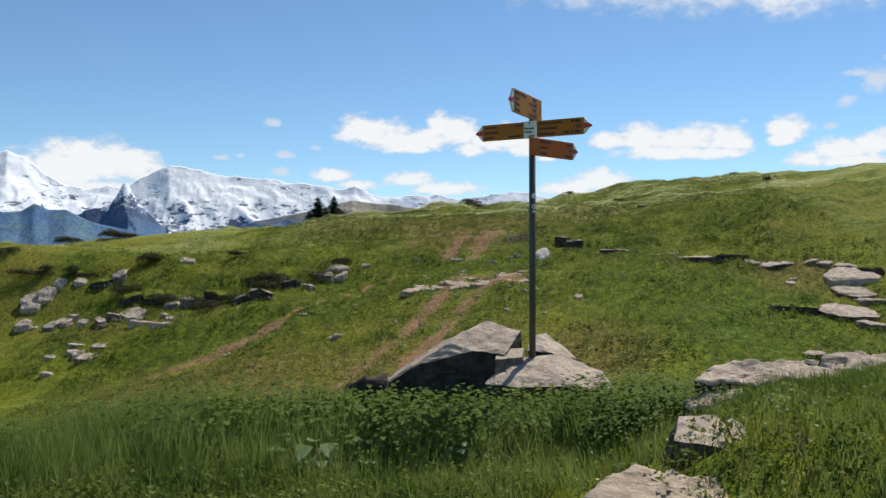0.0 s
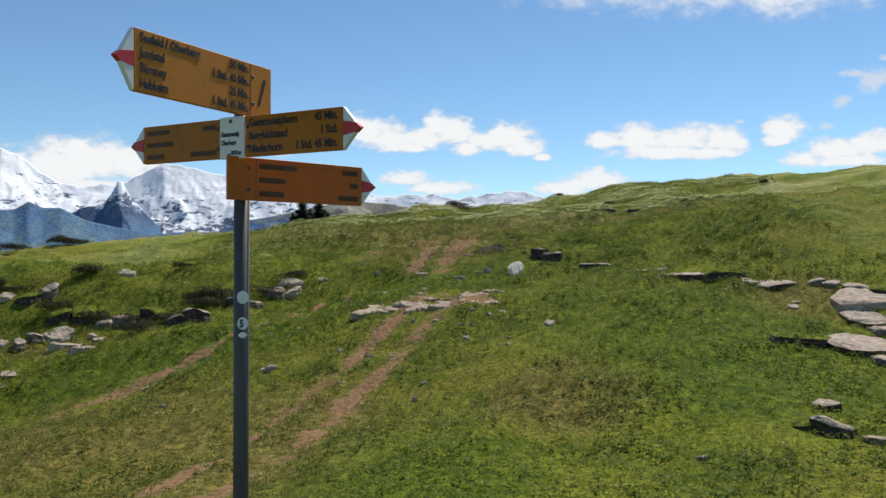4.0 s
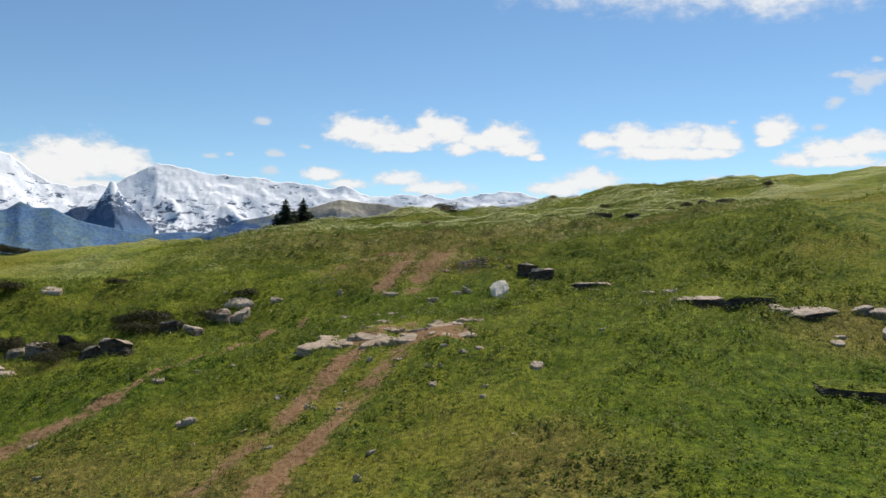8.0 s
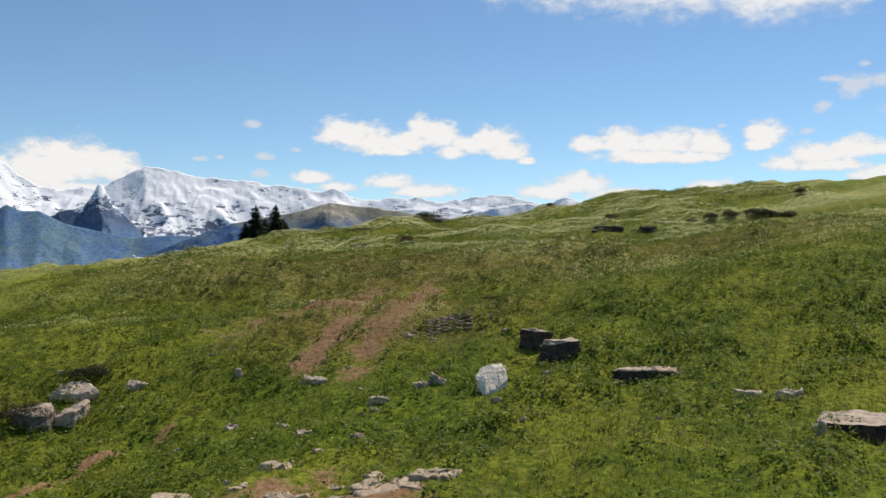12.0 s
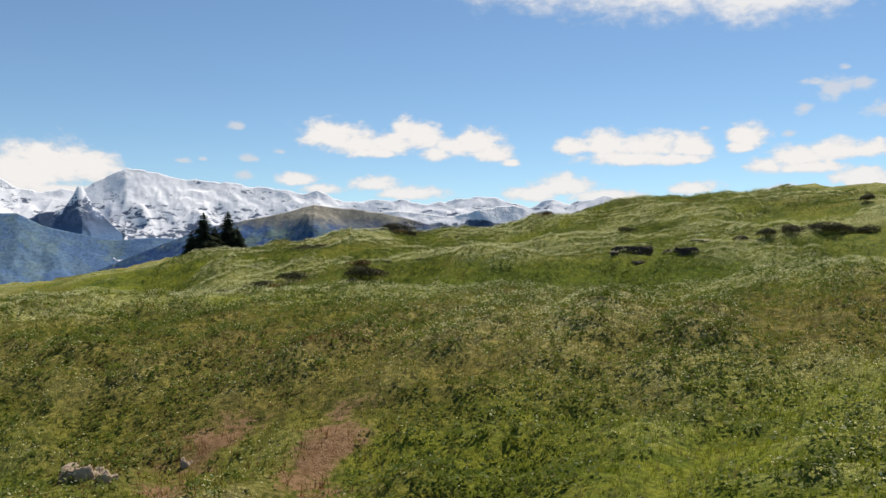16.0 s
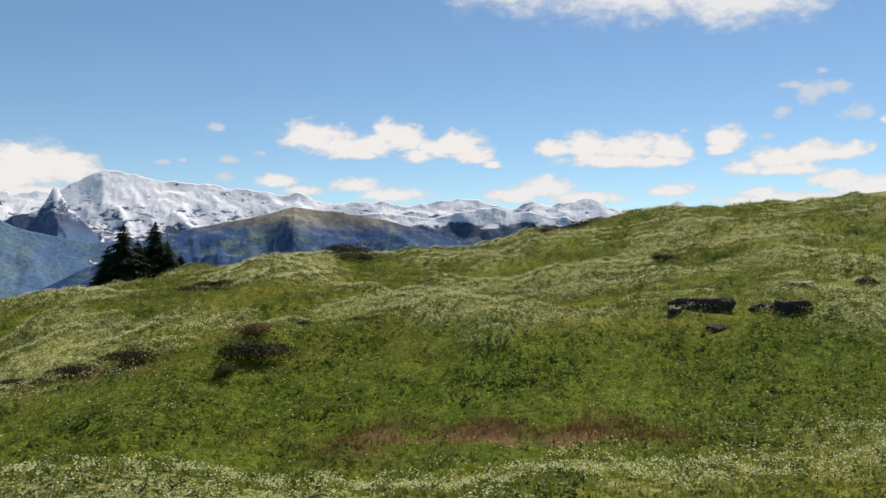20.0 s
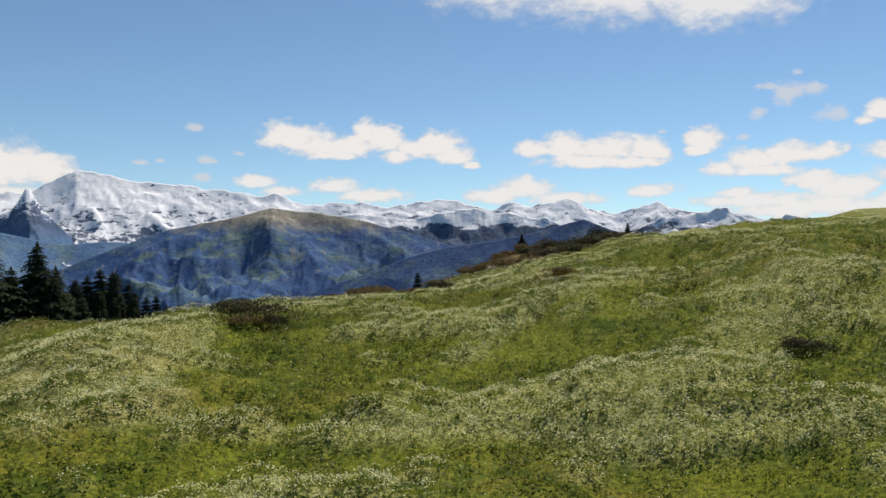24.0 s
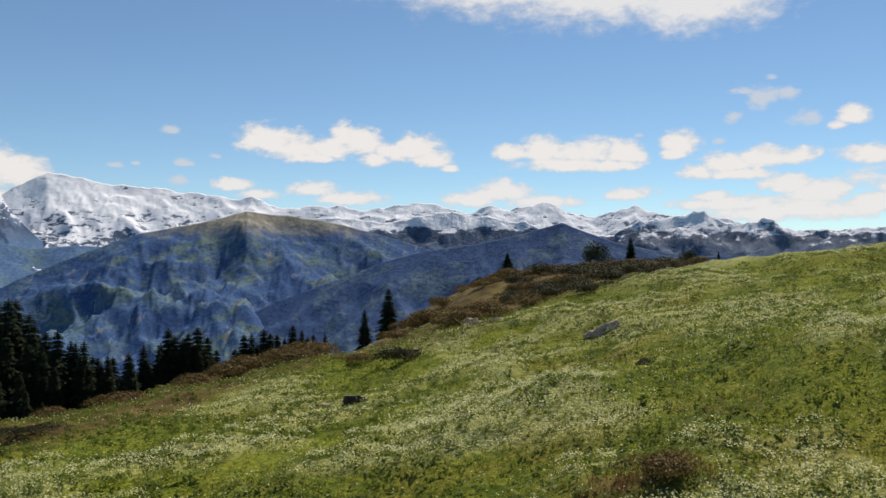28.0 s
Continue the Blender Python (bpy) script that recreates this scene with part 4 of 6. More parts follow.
def hull_mesh(points, seed, cuts=3, rough=0.03, steep=0.55):
    """A broken block: the hull of its corners, roughened. Also tells which faces look up."""
    bm = bmesh.new()
    for p in points:
        bm.verts.new(p)
    made = bmesh.ops.convex_hull(bm, input=bm.verts[:])
    bmesh.ops.delete(bm, geom=[v for v in made["geom_interior"] if isinstance(v, bmesh.types.BMVert)], context="VERTS")
    bm.normal_update()
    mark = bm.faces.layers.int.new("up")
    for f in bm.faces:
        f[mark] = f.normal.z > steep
    bmesh.ops.subdivide_edges(bm, edges=bm.edges[:], cuts=cuts, use_grid_fill=True)
    bmesh.ops.triangulate(bm, faces=[f for f in bm.faces if len(f.verts) > 4])
    bm.normal_update()
    for v in bm.verts:
        c = v.co / (rough * 7.0)
        push = fractal(c.x + seed, c.y, c.z * 1.6, 4) + 0.55 * math.copysign(1.0, math.sin(c.z * 3.4 + 1.3 * noise.noise(c * 0.6)))  * (1 - abs(v.normal.z))
        v.co += v.normal * rough * push
    up = [f[mark] for f in bm.faces]
    me = bpy.data.meshes.new("block")
    bm.to_mesh(me)
    bm.free()
    return me, up


def hull_rock(points, label, seed, top, side, group="", name="boulder", cuts=4, rough=0.02, steep=0.55):
    """A boulder by its corners in the world."""
    p = np.array(points, float)
    foot = np.array([*p[:, :2].mean(0), p[:, 2].min()])
    me, up = hull_mesh(p - foot, seed, cuts, rough, steep)
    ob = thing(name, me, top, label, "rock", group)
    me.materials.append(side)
    # faces looking up take top; a darker side colour paints shade on the rest
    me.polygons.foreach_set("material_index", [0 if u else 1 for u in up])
    ob.matrix_basis = Matrix.Translation(foot)
    return ob


def block_rock(x, y, wide, deep, front, back, label, seed, turn=0.0, roll=0.0, top=None, side=None, group="", name="rock"):
    """An angular block set in the slope; front and back: how far its edges stand above the turf."""
    rng = np.random.RandomState(seed)
    count = rng.randint(6, 9)
    angle = (np.arange(count) + rng.uniform(-0.3, 0.3, count)) * math.tau / count
    t = radians(turn)
    ca, sa = np.cos(angle), np.sin(angle)
    reach = (np.abs(ca) ** 3 + np.abs(sa) ** 3) ** (-1 / 3) * rng.uniform(0.78, 1.06, count)
    zf, zb = level(x + math.sin(t) * deep / 2, y - math.cos(t) * deep / 2) + front, level(x - math.sin(t) * deep / 2, y + math.cos(t) * deep / 2) + back
    points = []
    for a, b in zip(reach * ca, reach * sa):
        z = zf + (zb - zf) * (b + 1) / 2 + roll * a
        px, py = a * wide / 2, b * deep / 2
        inner = rng.uniform(0.62, 0.9)
        lift = front * rng.uniform(-0.12, 0.05)
        out = rng.uniform(0.95, 1.12)
        for q, h in ((inner, z + lift), (1.0, z - front * rng.uniform(0.10, 0.35)), (out, min(zf - front, zb - back) - 0.25)):
            points.append((x + px * q * math.cos(t) - py * q * math.sin(t), y + px * q * math.sin(t) + py * q * math.cos(t), h))
    return hull_rock(points, label, seed, top or STONE, side or DARK_SHADE, group, name, 4 if wide > 1.0 else 3, 0.052 * min(1.3, max(0.5, wide)))


def leaf_cloud(rng, points, out, size, slim=0.55, droop=0.0):
    """A pointed leaf at each point, facing roughly outwards."""
    count = len(points)
    face = out + rng.normal(scale=0.55, size=(count, 3))
    face /= np.linalg.norm(face, axis=1)[:, None] + 1e-9
    side = np.cross(face, rng.normal(size=(count, 3)))
    side /= np.linalg.norm(side, axis=1)[:, None] + 1e-9
    tip = np.cross(face, side)
    tip[:, 2] -= droop
    s = size * rng.uniform(0.6, 1.4, count)[:, None]
    v = np.stack([points - tip * s * 0.5 - side * s * slim * 0.5, points - tip * s * 0.3 + side * s * slim * 0.6, points + tip * s * 0.6], 1)
    return v.reshape(-1, 3), np.arange(count * 3).reshape(-1, 3)


def twig_mesh(start, end, thick, rng, sides=5, steps=4, bend=0.12):
    """A tapered, slightly crooked stem."""
    start, end = np.array(start, float), np.array(end, float)
    rings = []
    length = np.linalg.norm(end - start)
    for i in range(steps + 1):
        t = i / steps
        c = start + (end - start) * t + rng.normal(scale=bend * length * 0.3, size=3) * math.sin(math.pi * t)
        r = thick * (1 - 0.85 * t)
        a = np.arange(sides) * math.tau / sides
        rings.append(c + r * np.stack([np.cos(a), np.sin(a), 0 * a], 1))
    v = np.concatenate(rings)
    f = [(i * sides + j, i * sides + (j + 1) % sides, (i + 1) * sides + (j + 1) % sides, (i + 1) * sides + j)
         for i in range(steps) for j in range(sides)]
    return mesh_of("stem", v, f)


def shrub(name, mat, label, category, seed, wide, deep, high, leaves, size, slim=0.55, stems=4, lumps=7):
    """A low shrub: crooked stems under a lumpy, gappy cover of small leaves. Built at the origin."""
    rng = np.random.RandomState(seed)
    ob = base(name, 0, 0, 0, label, category)
    centre = np.stack([rng.uniform(-0.36, 0.36, lumps), rng.uniform(-0.36, 0.36, lumps), rng.uniform(0.25, 0.6, lumps)], 1)
    radius = rng.uniform(0.22, 0.42, lumps)
    pick = rng.randint(0, lumps, leaves)
    way = rng.normal(size=(leaves, 3))
    way /= np.linalg.norm(way, axis=1)[:, None]
    way[:, 2] = np.where(way[:, 2] < -0.3, -way[:, 2], way[:, 2])
    p = centre[pick] + way * (radius[pick] * rng.uniform(0.55, 1.05, leaves) ** 0.6)[:, None]
    p[:, 2] = np.maximum(p[:, 2], rng.uniform(0.0, 0.2, leaves))
    p *= (wide, deep, high)
    v, f = leaf_cloud(rng, p, way * (1, 1, 0.8) + (0, 0, 0.35), size, slim)
    part("foliage", mesh_of("foliage", v, f, False), mat, ob)
    for i in range(stems):
        a = rng.uniform(0, math.tau)
        part("stem", twig_mesh((0.06 * math.cos(a), 0.06 * math.sin(a), -0.12),
                               (0.3 * wide * math.cos(a), 0.3 * deep * math.sin(a), high * 0.6), 0.02 + 0.01 * high, rng), BARK, ob)
    return ob


def conifer(seed, high, wide, label, category="tree", crown=0.04, full=0.62, whorls=46, ragged=0.3):
    """A spruce: tapered trunk, limbs in whorls, drooping sprays of needles with gaps between."""
    rng = np.random.RandomState(seed)
    ob = base("spruce_tree", 0, 0, 0, label, category)
    part("trunk", twig_mesh((0, 0, -0.6), (0, 0, high * 0.97), high * 0.022, rng, 8, 6, 0.01), BARK, ob)
    verts, lean = [], rng.uniform(-0.02, 0.02, 2)
    limbs = []
    for w in range(whorls):
        t = crown + (1 - crown) * (w + rng.uniform(-0.3, 0.3)) / whorls
        z = high * min(max(t, 0.02), 0.985)
        reach = wide * 0.5 * (1 - z / high) ** full * rng.uniform(0.75, 1.1) + 0.06
        count = int(9 + 11 * (1 - t))
        spin = rng.uniform(0, math.tau)
        for k in range(count):
            a = spin + math.tau * k / count + rng.uniform(-0.25, 0.25)
            r = reach * rng.uniform(1 - ragged, 1.12)
            way, side = np.array([math.cos(a), math.sin(a)]), np.array([-math.sin(a), math.cos(a)])
            if k == 0 and w % 5 == 0 and t < 0.8:
                limbs.append((z, way, r))
            steps = 5
            for s in range(1, steps + 1):
                q = s / steps
                mid = way * r * q
                sag = -0.34 * r * q * q + 0.10 * r * q
                breadth = r * 0.52 * (1.15 - q) + 0.09
                for sgn in (-1, 1):
                    b = mid + side * sgn * breadth * rng.uniform(0.6, 1.2) + way * r * 0.16 * rng.uniform(0.2, 1.2)
                    verts += [(*(mid - way * r * 0.10), z + sag + 0.03 * r), (*(mid + way * r * 0.16), z + sag - 0.05 * r),
                              (*b, z + sag - breadth * rng.uniform(0.35, 0.9))]
            verts += [(*(way * r * 0.75 + side * 0.05 * r), z - 0.2 * r), (*(way * r * 0.75 - side * 0.05 * r), z - 0.2 * r),
                      (*(way * r * 1.12), z - 0.30 * r)]
    for i, (dx, dy) in enumerate(((0.05, 0), (-0.04, 0.04), (-0.02, -0.05))):
        verts += [(dx * wide * 0.5, dy * wide * 0.5, high * 0.93), (-dx * wide * 0.4, -dy * wide * 0.4, high * 0.94), (0, 0, high * 1.01)]
    part("crown", mesh_of("crown", np.array(verts), np.arange(len(verts)).reshape(-1, 3), False), NEEDLES, ob)
    for z, way, r in limbs:
        part("limb", twig_mesh((0, 0, z), (*(way * r * 0.8), z - 0.15 * r), 0.012 * high * 0.3 + 0.01, rng, 5, 3), BARK, ob)
    return ob


def stand(ob, places, group="", labels=None):
    """Set a thing at the first place and copies of it at the others: x, y, turn, scale."""
    for i, (x, y, turn, size) in enumerate(places):
        m = pose(x, y, level(x, y) - 0.04, 0, 0, turn)
        if i == 0:
            ob.matrix_basis = m @ Matrix.Scale(size, 4)
            keep = ob
        else:
            ob.scale = (1, 1, 1)
            keep = copy_thing(ob, m)
            keep.scale = (size, size, size)
        if group:
            tagged(keep, group=group)
    x, y, turn, size = places[0]
    ob.matrix_basis = pose(x, y, level(x, y) - 0.04, 0, 0, turn) @ Matrix.Scale(size, 4)


# ---- signpost ----
def prism(outline, thick, bevel=0.0015):
    """A board from its outline in x and z, its front at y = 0, its back at y = thick."""
    bm = bmesh.new()
    face = bm.faces.new([bm.verts.new((x, 0, z)) for x, z in outline])
    solid = bmesh.ops.extrude_face_region(bm, geom=[face])
    bmesh.ops.translate(bm, verts=[v for v in solid["geom"] if isinstance(v, bmesh.types.BMVert)], vec=(0, thick, 0))
    bmesh.ops.recalc_face_normals(bm, faces=bm.faces)
    if bevel:
        bmesh.ops.bevel(bm, geom=bm.edges[:], offset=bevel, segments=1, affect="EDGES")
    me = bpy.data.meshes.new("board")
    bm.to_mesh(me)
    bm.free()
    return me


def lettering(text, size, x, z, squeeze=0.82, right=False):
    """Raised lettering on a board's front."""
    curve = bpy.data.curves.new("lettering", "FONT")
    curve.body, curve.size, curve.extrude = text, size, 0.0006
    curve.resolution_u = 2
    curve.align_x = "RIGHT" if right else "LEFT"
    curve.offset = 0.035 * size
    ob = bpy.data.objects.new("lettering", curve)
    scene.collection.objects.link(ob)
    deps = bpy.context.evaluated_depsgraph_get()
    me = bpy.data.meshes.new_from_object(ob.evaluated_get(deps))
    bpy.data.objects.remove(ob)
    me.transform(Matrix.Translation((x, -0.0014, z)) @ Matrix.Rotation(radians(90), 4, "X") @ Matrix.Diagonal((squeeze, 1, 1, 1)))
    me.materials.clear()
    return me


def bar(x0, x1, z0, z1):
    return prism([(x0, z0), (x1, z0), (x1, z1), (x0, z1)], 0.001, 0)


def signboard(post, heading, z, x0, x1, high, tip_left, lines, label, paint=None):
    """An arrow-ended board on the post. heading: where its reading direction points, degrees from +x."""
    blunt, point = (x0, x1) if not tip_left else (x1, x0)
    neck = point - 0.065 if not tip_left else point + 0.065
    h = high / 2
    a, b = min(blunt, neck), max(blunt, neck)
    board = part("signboard", prism([(a, -h), (b, -h), (b, h), (a, h)], 0.02), paint or ORANGE, post, label)
    board.matrix_basis = Matrix.Translation((0, 0, z)) @ pose(0, 0, 0, 0, 0, heading) @ Matrix.Translation((0, -0.052, 0))
    e = 0.003 if not tip_left else -0.003
    tip = [(neck + e, -h), (point - e * 3, -0.016), (point + (0.012 if not tip_left else -0.012), 0), (point - e * 3, 0.016), (neck + e, h)]
    part("tip", prism(tip if not tip_left else tip[::-1], 0.02, 0.001), WHITE, board, "white arrow tip")
    band = [(neck + e, -0.026), (point - e * 3, -0.017), (point + (0.013 if not tip_left else -0.013), 0), (point - e * 3, 0.017), (neck + e, 0.026)]
    me = prism(band if not tip_left else band[::-1], 0.0225, 0)
    me.transform(Matrix.Translation((0, -0.0015, 0)))
    part("band", me, RED, board, "red band")
    rows = len(lines)
    for i, (name, time) in enumerate(lines):
        row = h - high * (i + 0.72) / (rows + 0.12) - 0.004
        size = high / (rows + 0.35) * 0.92
        left = a + (0.02 if (tip_left or x0 > 0) else 0.13)
        right = b - (0.02 if not tip_left or x1 < 0 else 0.135)
        if name.startswith("#"):
            me = bar(left, left + float(name[1:]), row, row + size * 0.46)
            me.transform(Matrix.Translation((0, -0.0012, 0)))
            part("text_bar", me, FADED, board)
            me = bar(right - float(time[1:]), right, row, row + size * 0.46)
            me.transform(Matrix.Translation((0, -0.0012, 0)))
            part("text_bar", me, FADED, board)
        else:
            part("lettering", lettering(name, size, left, row), BLACK, board)
            part("lettering", lettering(time, size, right, row, right=True), BLACK, board)
    seam = a + 0.115 if x0 < 0 and not tip_left else (b - 0.125 if tip_left and x1 > 0 else None)
    if seam is not None:
        me = bar(seam, seam + 0.003, -h + 0.004, h - 0.004)
        me.transform(Matrix.Translation((0, -0.0008, 0)))
        part("fold", me, POLE, board, "dark fold in the board")
    for bz in (0.05, -0.05):
        me = mesh_of("bolt", ball(2)[0] * (0.008, 0.005, 0.008) + (0.0 if a < 0 < b else (a + 0.012 if a >= 0 else b - 0.012), 0, bz * high / 0.2), ball(2)[1])
        part("bolt", me, POLE, board)
    return board


def tube(radius, z0, z1, sides=20):
    bm = bmesh.new()
    bmesh.ops.create_cone(bm, cap_ends=True, segments=sides, radius1=radius, radius2=radius, depth=z1 - z0)
    bmesh.ops.translate(bm, verts=bm.verts, vec=(0, 0, (z0 + z1) / 2))
    bmesh.ops.bevel(bm, geom=[e for e in bm.edges if abs(e.verts[0].co.z - e.verts[1].co.z) < 1e-6], offset=radius * 0.15, segments=2, affect="EDGES")
    me = bpy.data.meshes.new("tube")
    bm.to_mesh(me)
    bm.free()
    me.polygons.foreach_set("use_smooth", [len(p.vertices) == 4 for p in me.polygons])
    return me


def build_signpost():
    post = base("signpost", 0.83, 7.66, 0.0, "steel signpost with four yellow hiking signs on a boulder", "signpost")
    part("pole", tube(0.030, -0.25, 2.24), POLE, post, "dark grey steel pole")
    part("cap", tube(0.024, 2.24, 2.42), POLE, post)
    part("collar", tube(0.040, -0.03, 0.02), POLE, post, "rusty steel collar at the foot")
    heading = math.degrees(math.atan2(0.89, 0.455))
    signboard(post, heading, 2.316, -0.645, 0.110, 0.205, True,
              [("Seefeld / Oberberg", "50 Min."), ("Justistal", "1 Std. 40 Min."), ("Bäreney", "25 Min."), ("Habkern", "1 Std. 45 Min.")],
              "yellow hiking sign with four black lines")
    me = prism([(0.030, -0.055), (0.040, -0.055), (0.078, 0.050), (0.062, 0.052)], 0.001, 0)
    me.transform(Matrix.Translation((0, -0.0535, 2.316)))
    mark = part("scratch", me, BLACK, post, "black scratch on the board")
    mark.matrix_basis = pose(0, 0, 0, 0, 0, heading)
    heading = math.degrees(math.atan2(-0.5, 0.866))
    signboard(post, heading, 2.13, 0.064, 0.585, 0.152, False,
              [("Gemmenalphorn", "45 Min."), ("Burgfeldstand", "1 Std."), ("Niederhorn", "1 Std. 45 Min.")], "yellow hiking sign with three black lines", SHADE_YELLOW)
    signboard(post, heading, 2.13, -0.555, -0.064, 0.152, True, [("#0.13", "#0.07"), ("#0.15", "#0"), ("#0.10", "#0.14")],
              "shaded yellow hiking sign pointing to the peaks", SHADE_YELLOW)
    plate = part("plate", prism([(-0.06, -0.08), (0.06, -0.08), (0.06, 0.08), (-0.06, 0.08)], 0.012), WHITE, post, "white place plate with black letters")
    plate.matrix_basis = Matrix.Translation((0, 0, 2.13)) @ pose(0, 0, 0, 0, 0, heading) @ Matrix.Translation((0, -0.058, 0))
    for text, size, z in (("Gemmenalp", 0.027, 0.005), ("Oberberg", 0.027, -0.028)):
        part("lettering", lettering(text, size, -0.052, z, 0.72), BLACK, plate)
    part("lettering", lettering("1818 m", 0.024, 0.052, -0.066, 0.75, True), BLACK, plate)
    for z in (0.062, -0.068):
        part("bolt", mesh_of("bolt", ball(2)[0] * (0.008, 0.005, 0.008) + (-0.004 if z > 0 else -0.012, 0, z), ball(2)[1]), POLE, plate)
    heading = math.degrees(math.atan2(0.68, 0.733))
    signboard(post, heading, 1.975, -0.085, 0.605, 0.165, False, [("#0.17", "#0.08"), ("#0.12", "#0.04"), ("#0.11", "#0.10")],
              "reddish orange hiking sign pointing away up the slope", RED_ORANGE)
    # stickers on the pole
    for z, r, mat, label in ((1.52, 0.022, WHITE, "worn round sticker"), (1.42, 0.021, WHITE, "white sticker with a number")):
        me = prism([(r * math.cos(a), r * math.sin(a) * 1.15) for a in np.linspace(0, math.tau, 14, endpoint=False)], 0.002, 0)
        s = part("sticker", me, mat, post, label)
        s.matrix_basis = pose(0.012, -0.0305, z, 0, 0, 14)
        if z < 1.5:
            part("lettering", lettering("5", 0.04, -0.012, -0.014), BLACK, s)
    s = part("sticker", prism([(-0.018, 0), (-0.006, -0.011), (0.006, -0.011), (0.018, 0), (0.006, 0.011), (-0.006, 0.011)], 0.002, 0), WHITE, post, "white arrow sticker")
    s.matrix_basis = pose(0.012, -0.0305, 1.375, 0, 0, 14)


build_signpost()


# ---- stones ----
G1 = "boulders round the signpost"
BIG = dict(segs=120, set_heights=True)
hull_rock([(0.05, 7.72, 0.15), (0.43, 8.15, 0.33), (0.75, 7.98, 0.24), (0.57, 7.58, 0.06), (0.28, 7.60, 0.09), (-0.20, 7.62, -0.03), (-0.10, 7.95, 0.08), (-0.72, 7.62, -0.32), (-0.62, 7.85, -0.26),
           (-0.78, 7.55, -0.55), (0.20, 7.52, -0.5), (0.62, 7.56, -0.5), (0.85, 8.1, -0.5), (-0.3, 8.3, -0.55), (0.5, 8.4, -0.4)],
          "large tilted boulder with a pale top and dark front", 11, STONE, DARK_SHADE, G1, cuts=7, rough=0.016, steep=0.62)
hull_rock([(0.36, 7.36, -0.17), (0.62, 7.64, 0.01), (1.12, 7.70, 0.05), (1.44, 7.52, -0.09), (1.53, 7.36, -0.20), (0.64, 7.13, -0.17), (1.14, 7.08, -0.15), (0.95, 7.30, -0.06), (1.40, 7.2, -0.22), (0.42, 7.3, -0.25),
           (0.66, 7.32, -0.5), (1.25, 7.30, -0.5), (1.35, 7.7, -0.5), (0.5, 7.7, -0.5)], "flat boulder with a pale top carrying the signpost", 13, STONE, DARK_SHADE, G1, cuts=7, rough=0.014, steep=0.5)
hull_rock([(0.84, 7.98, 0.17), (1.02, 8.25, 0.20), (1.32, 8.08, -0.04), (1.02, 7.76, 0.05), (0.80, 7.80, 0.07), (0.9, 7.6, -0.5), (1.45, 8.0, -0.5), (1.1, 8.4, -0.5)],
          "pale split boulder behind the signpost", 14, STONE, DARK_SHADE, G1, cuts=5, rough=0.014)
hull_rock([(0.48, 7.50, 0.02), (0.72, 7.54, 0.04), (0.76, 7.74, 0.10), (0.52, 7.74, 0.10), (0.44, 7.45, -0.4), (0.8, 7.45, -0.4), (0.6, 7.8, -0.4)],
          "small wedged stone between the boulders", 15, STONE, HALF_SHADE, G1, "rock", 3, 0.01)
rock(-0.72, 7.72, 0.5, 0.2, DARK_SHADE, "low dark stone trailing into the grass", 16, deep=0.5, steps=4, slab=0.3, top=-0.12, group=G1)
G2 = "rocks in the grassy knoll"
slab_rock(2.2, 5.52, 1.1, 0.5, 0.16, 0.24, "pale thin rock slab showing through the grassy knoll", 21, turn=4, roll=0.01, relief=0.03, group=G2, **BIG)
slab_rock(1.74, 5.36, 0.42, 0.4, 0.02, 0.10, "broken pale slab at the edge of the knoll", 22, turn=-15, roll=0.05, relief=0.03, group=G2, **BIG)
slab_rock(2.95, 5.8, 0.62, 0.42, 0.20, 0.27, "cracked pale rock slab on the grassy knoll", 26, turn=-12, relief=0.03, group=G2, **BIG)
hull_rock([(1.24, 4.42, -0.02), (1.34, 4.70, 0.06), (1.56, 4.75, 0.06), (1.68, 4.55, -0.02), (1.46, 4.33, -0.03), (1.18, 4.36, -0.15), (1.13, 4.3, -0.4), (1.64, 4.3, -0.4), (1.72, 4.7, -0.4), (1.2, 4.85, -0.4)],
          "dark craggy rock with a grey top and a shaded face", 23, STONE, DARK_SHADE, G2, "rock", 6, 0.012)
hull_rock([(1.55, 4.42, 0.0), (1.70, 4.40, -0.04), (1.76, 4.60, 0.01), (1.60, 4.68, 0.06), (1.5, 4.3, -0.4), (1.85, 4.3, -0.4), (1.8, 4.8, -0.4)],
          "grey crag beside the shaded rock", 29, STONE, DARK_SHADE, G2, "rock", 4, 0.01)
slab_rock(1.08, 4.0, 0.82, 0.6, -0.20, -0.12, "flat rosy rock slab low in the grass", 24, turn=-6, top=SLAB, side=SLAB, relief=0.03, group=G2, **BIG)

slab_rock(0.42, 4.95, 0.36, 0.25, 0.02, 0.01, "flat stone sunk in short grass", 27, top=SLAB, side=SLAB, relief=0.015, group=G2)
slab_rock(-0.18, 4.90, 0.32, 0.22, 0.02, 0.01, "flat stone sunk in short grass", 28, top=SLAB, side=SLAB, relief=0.015, group=G2)


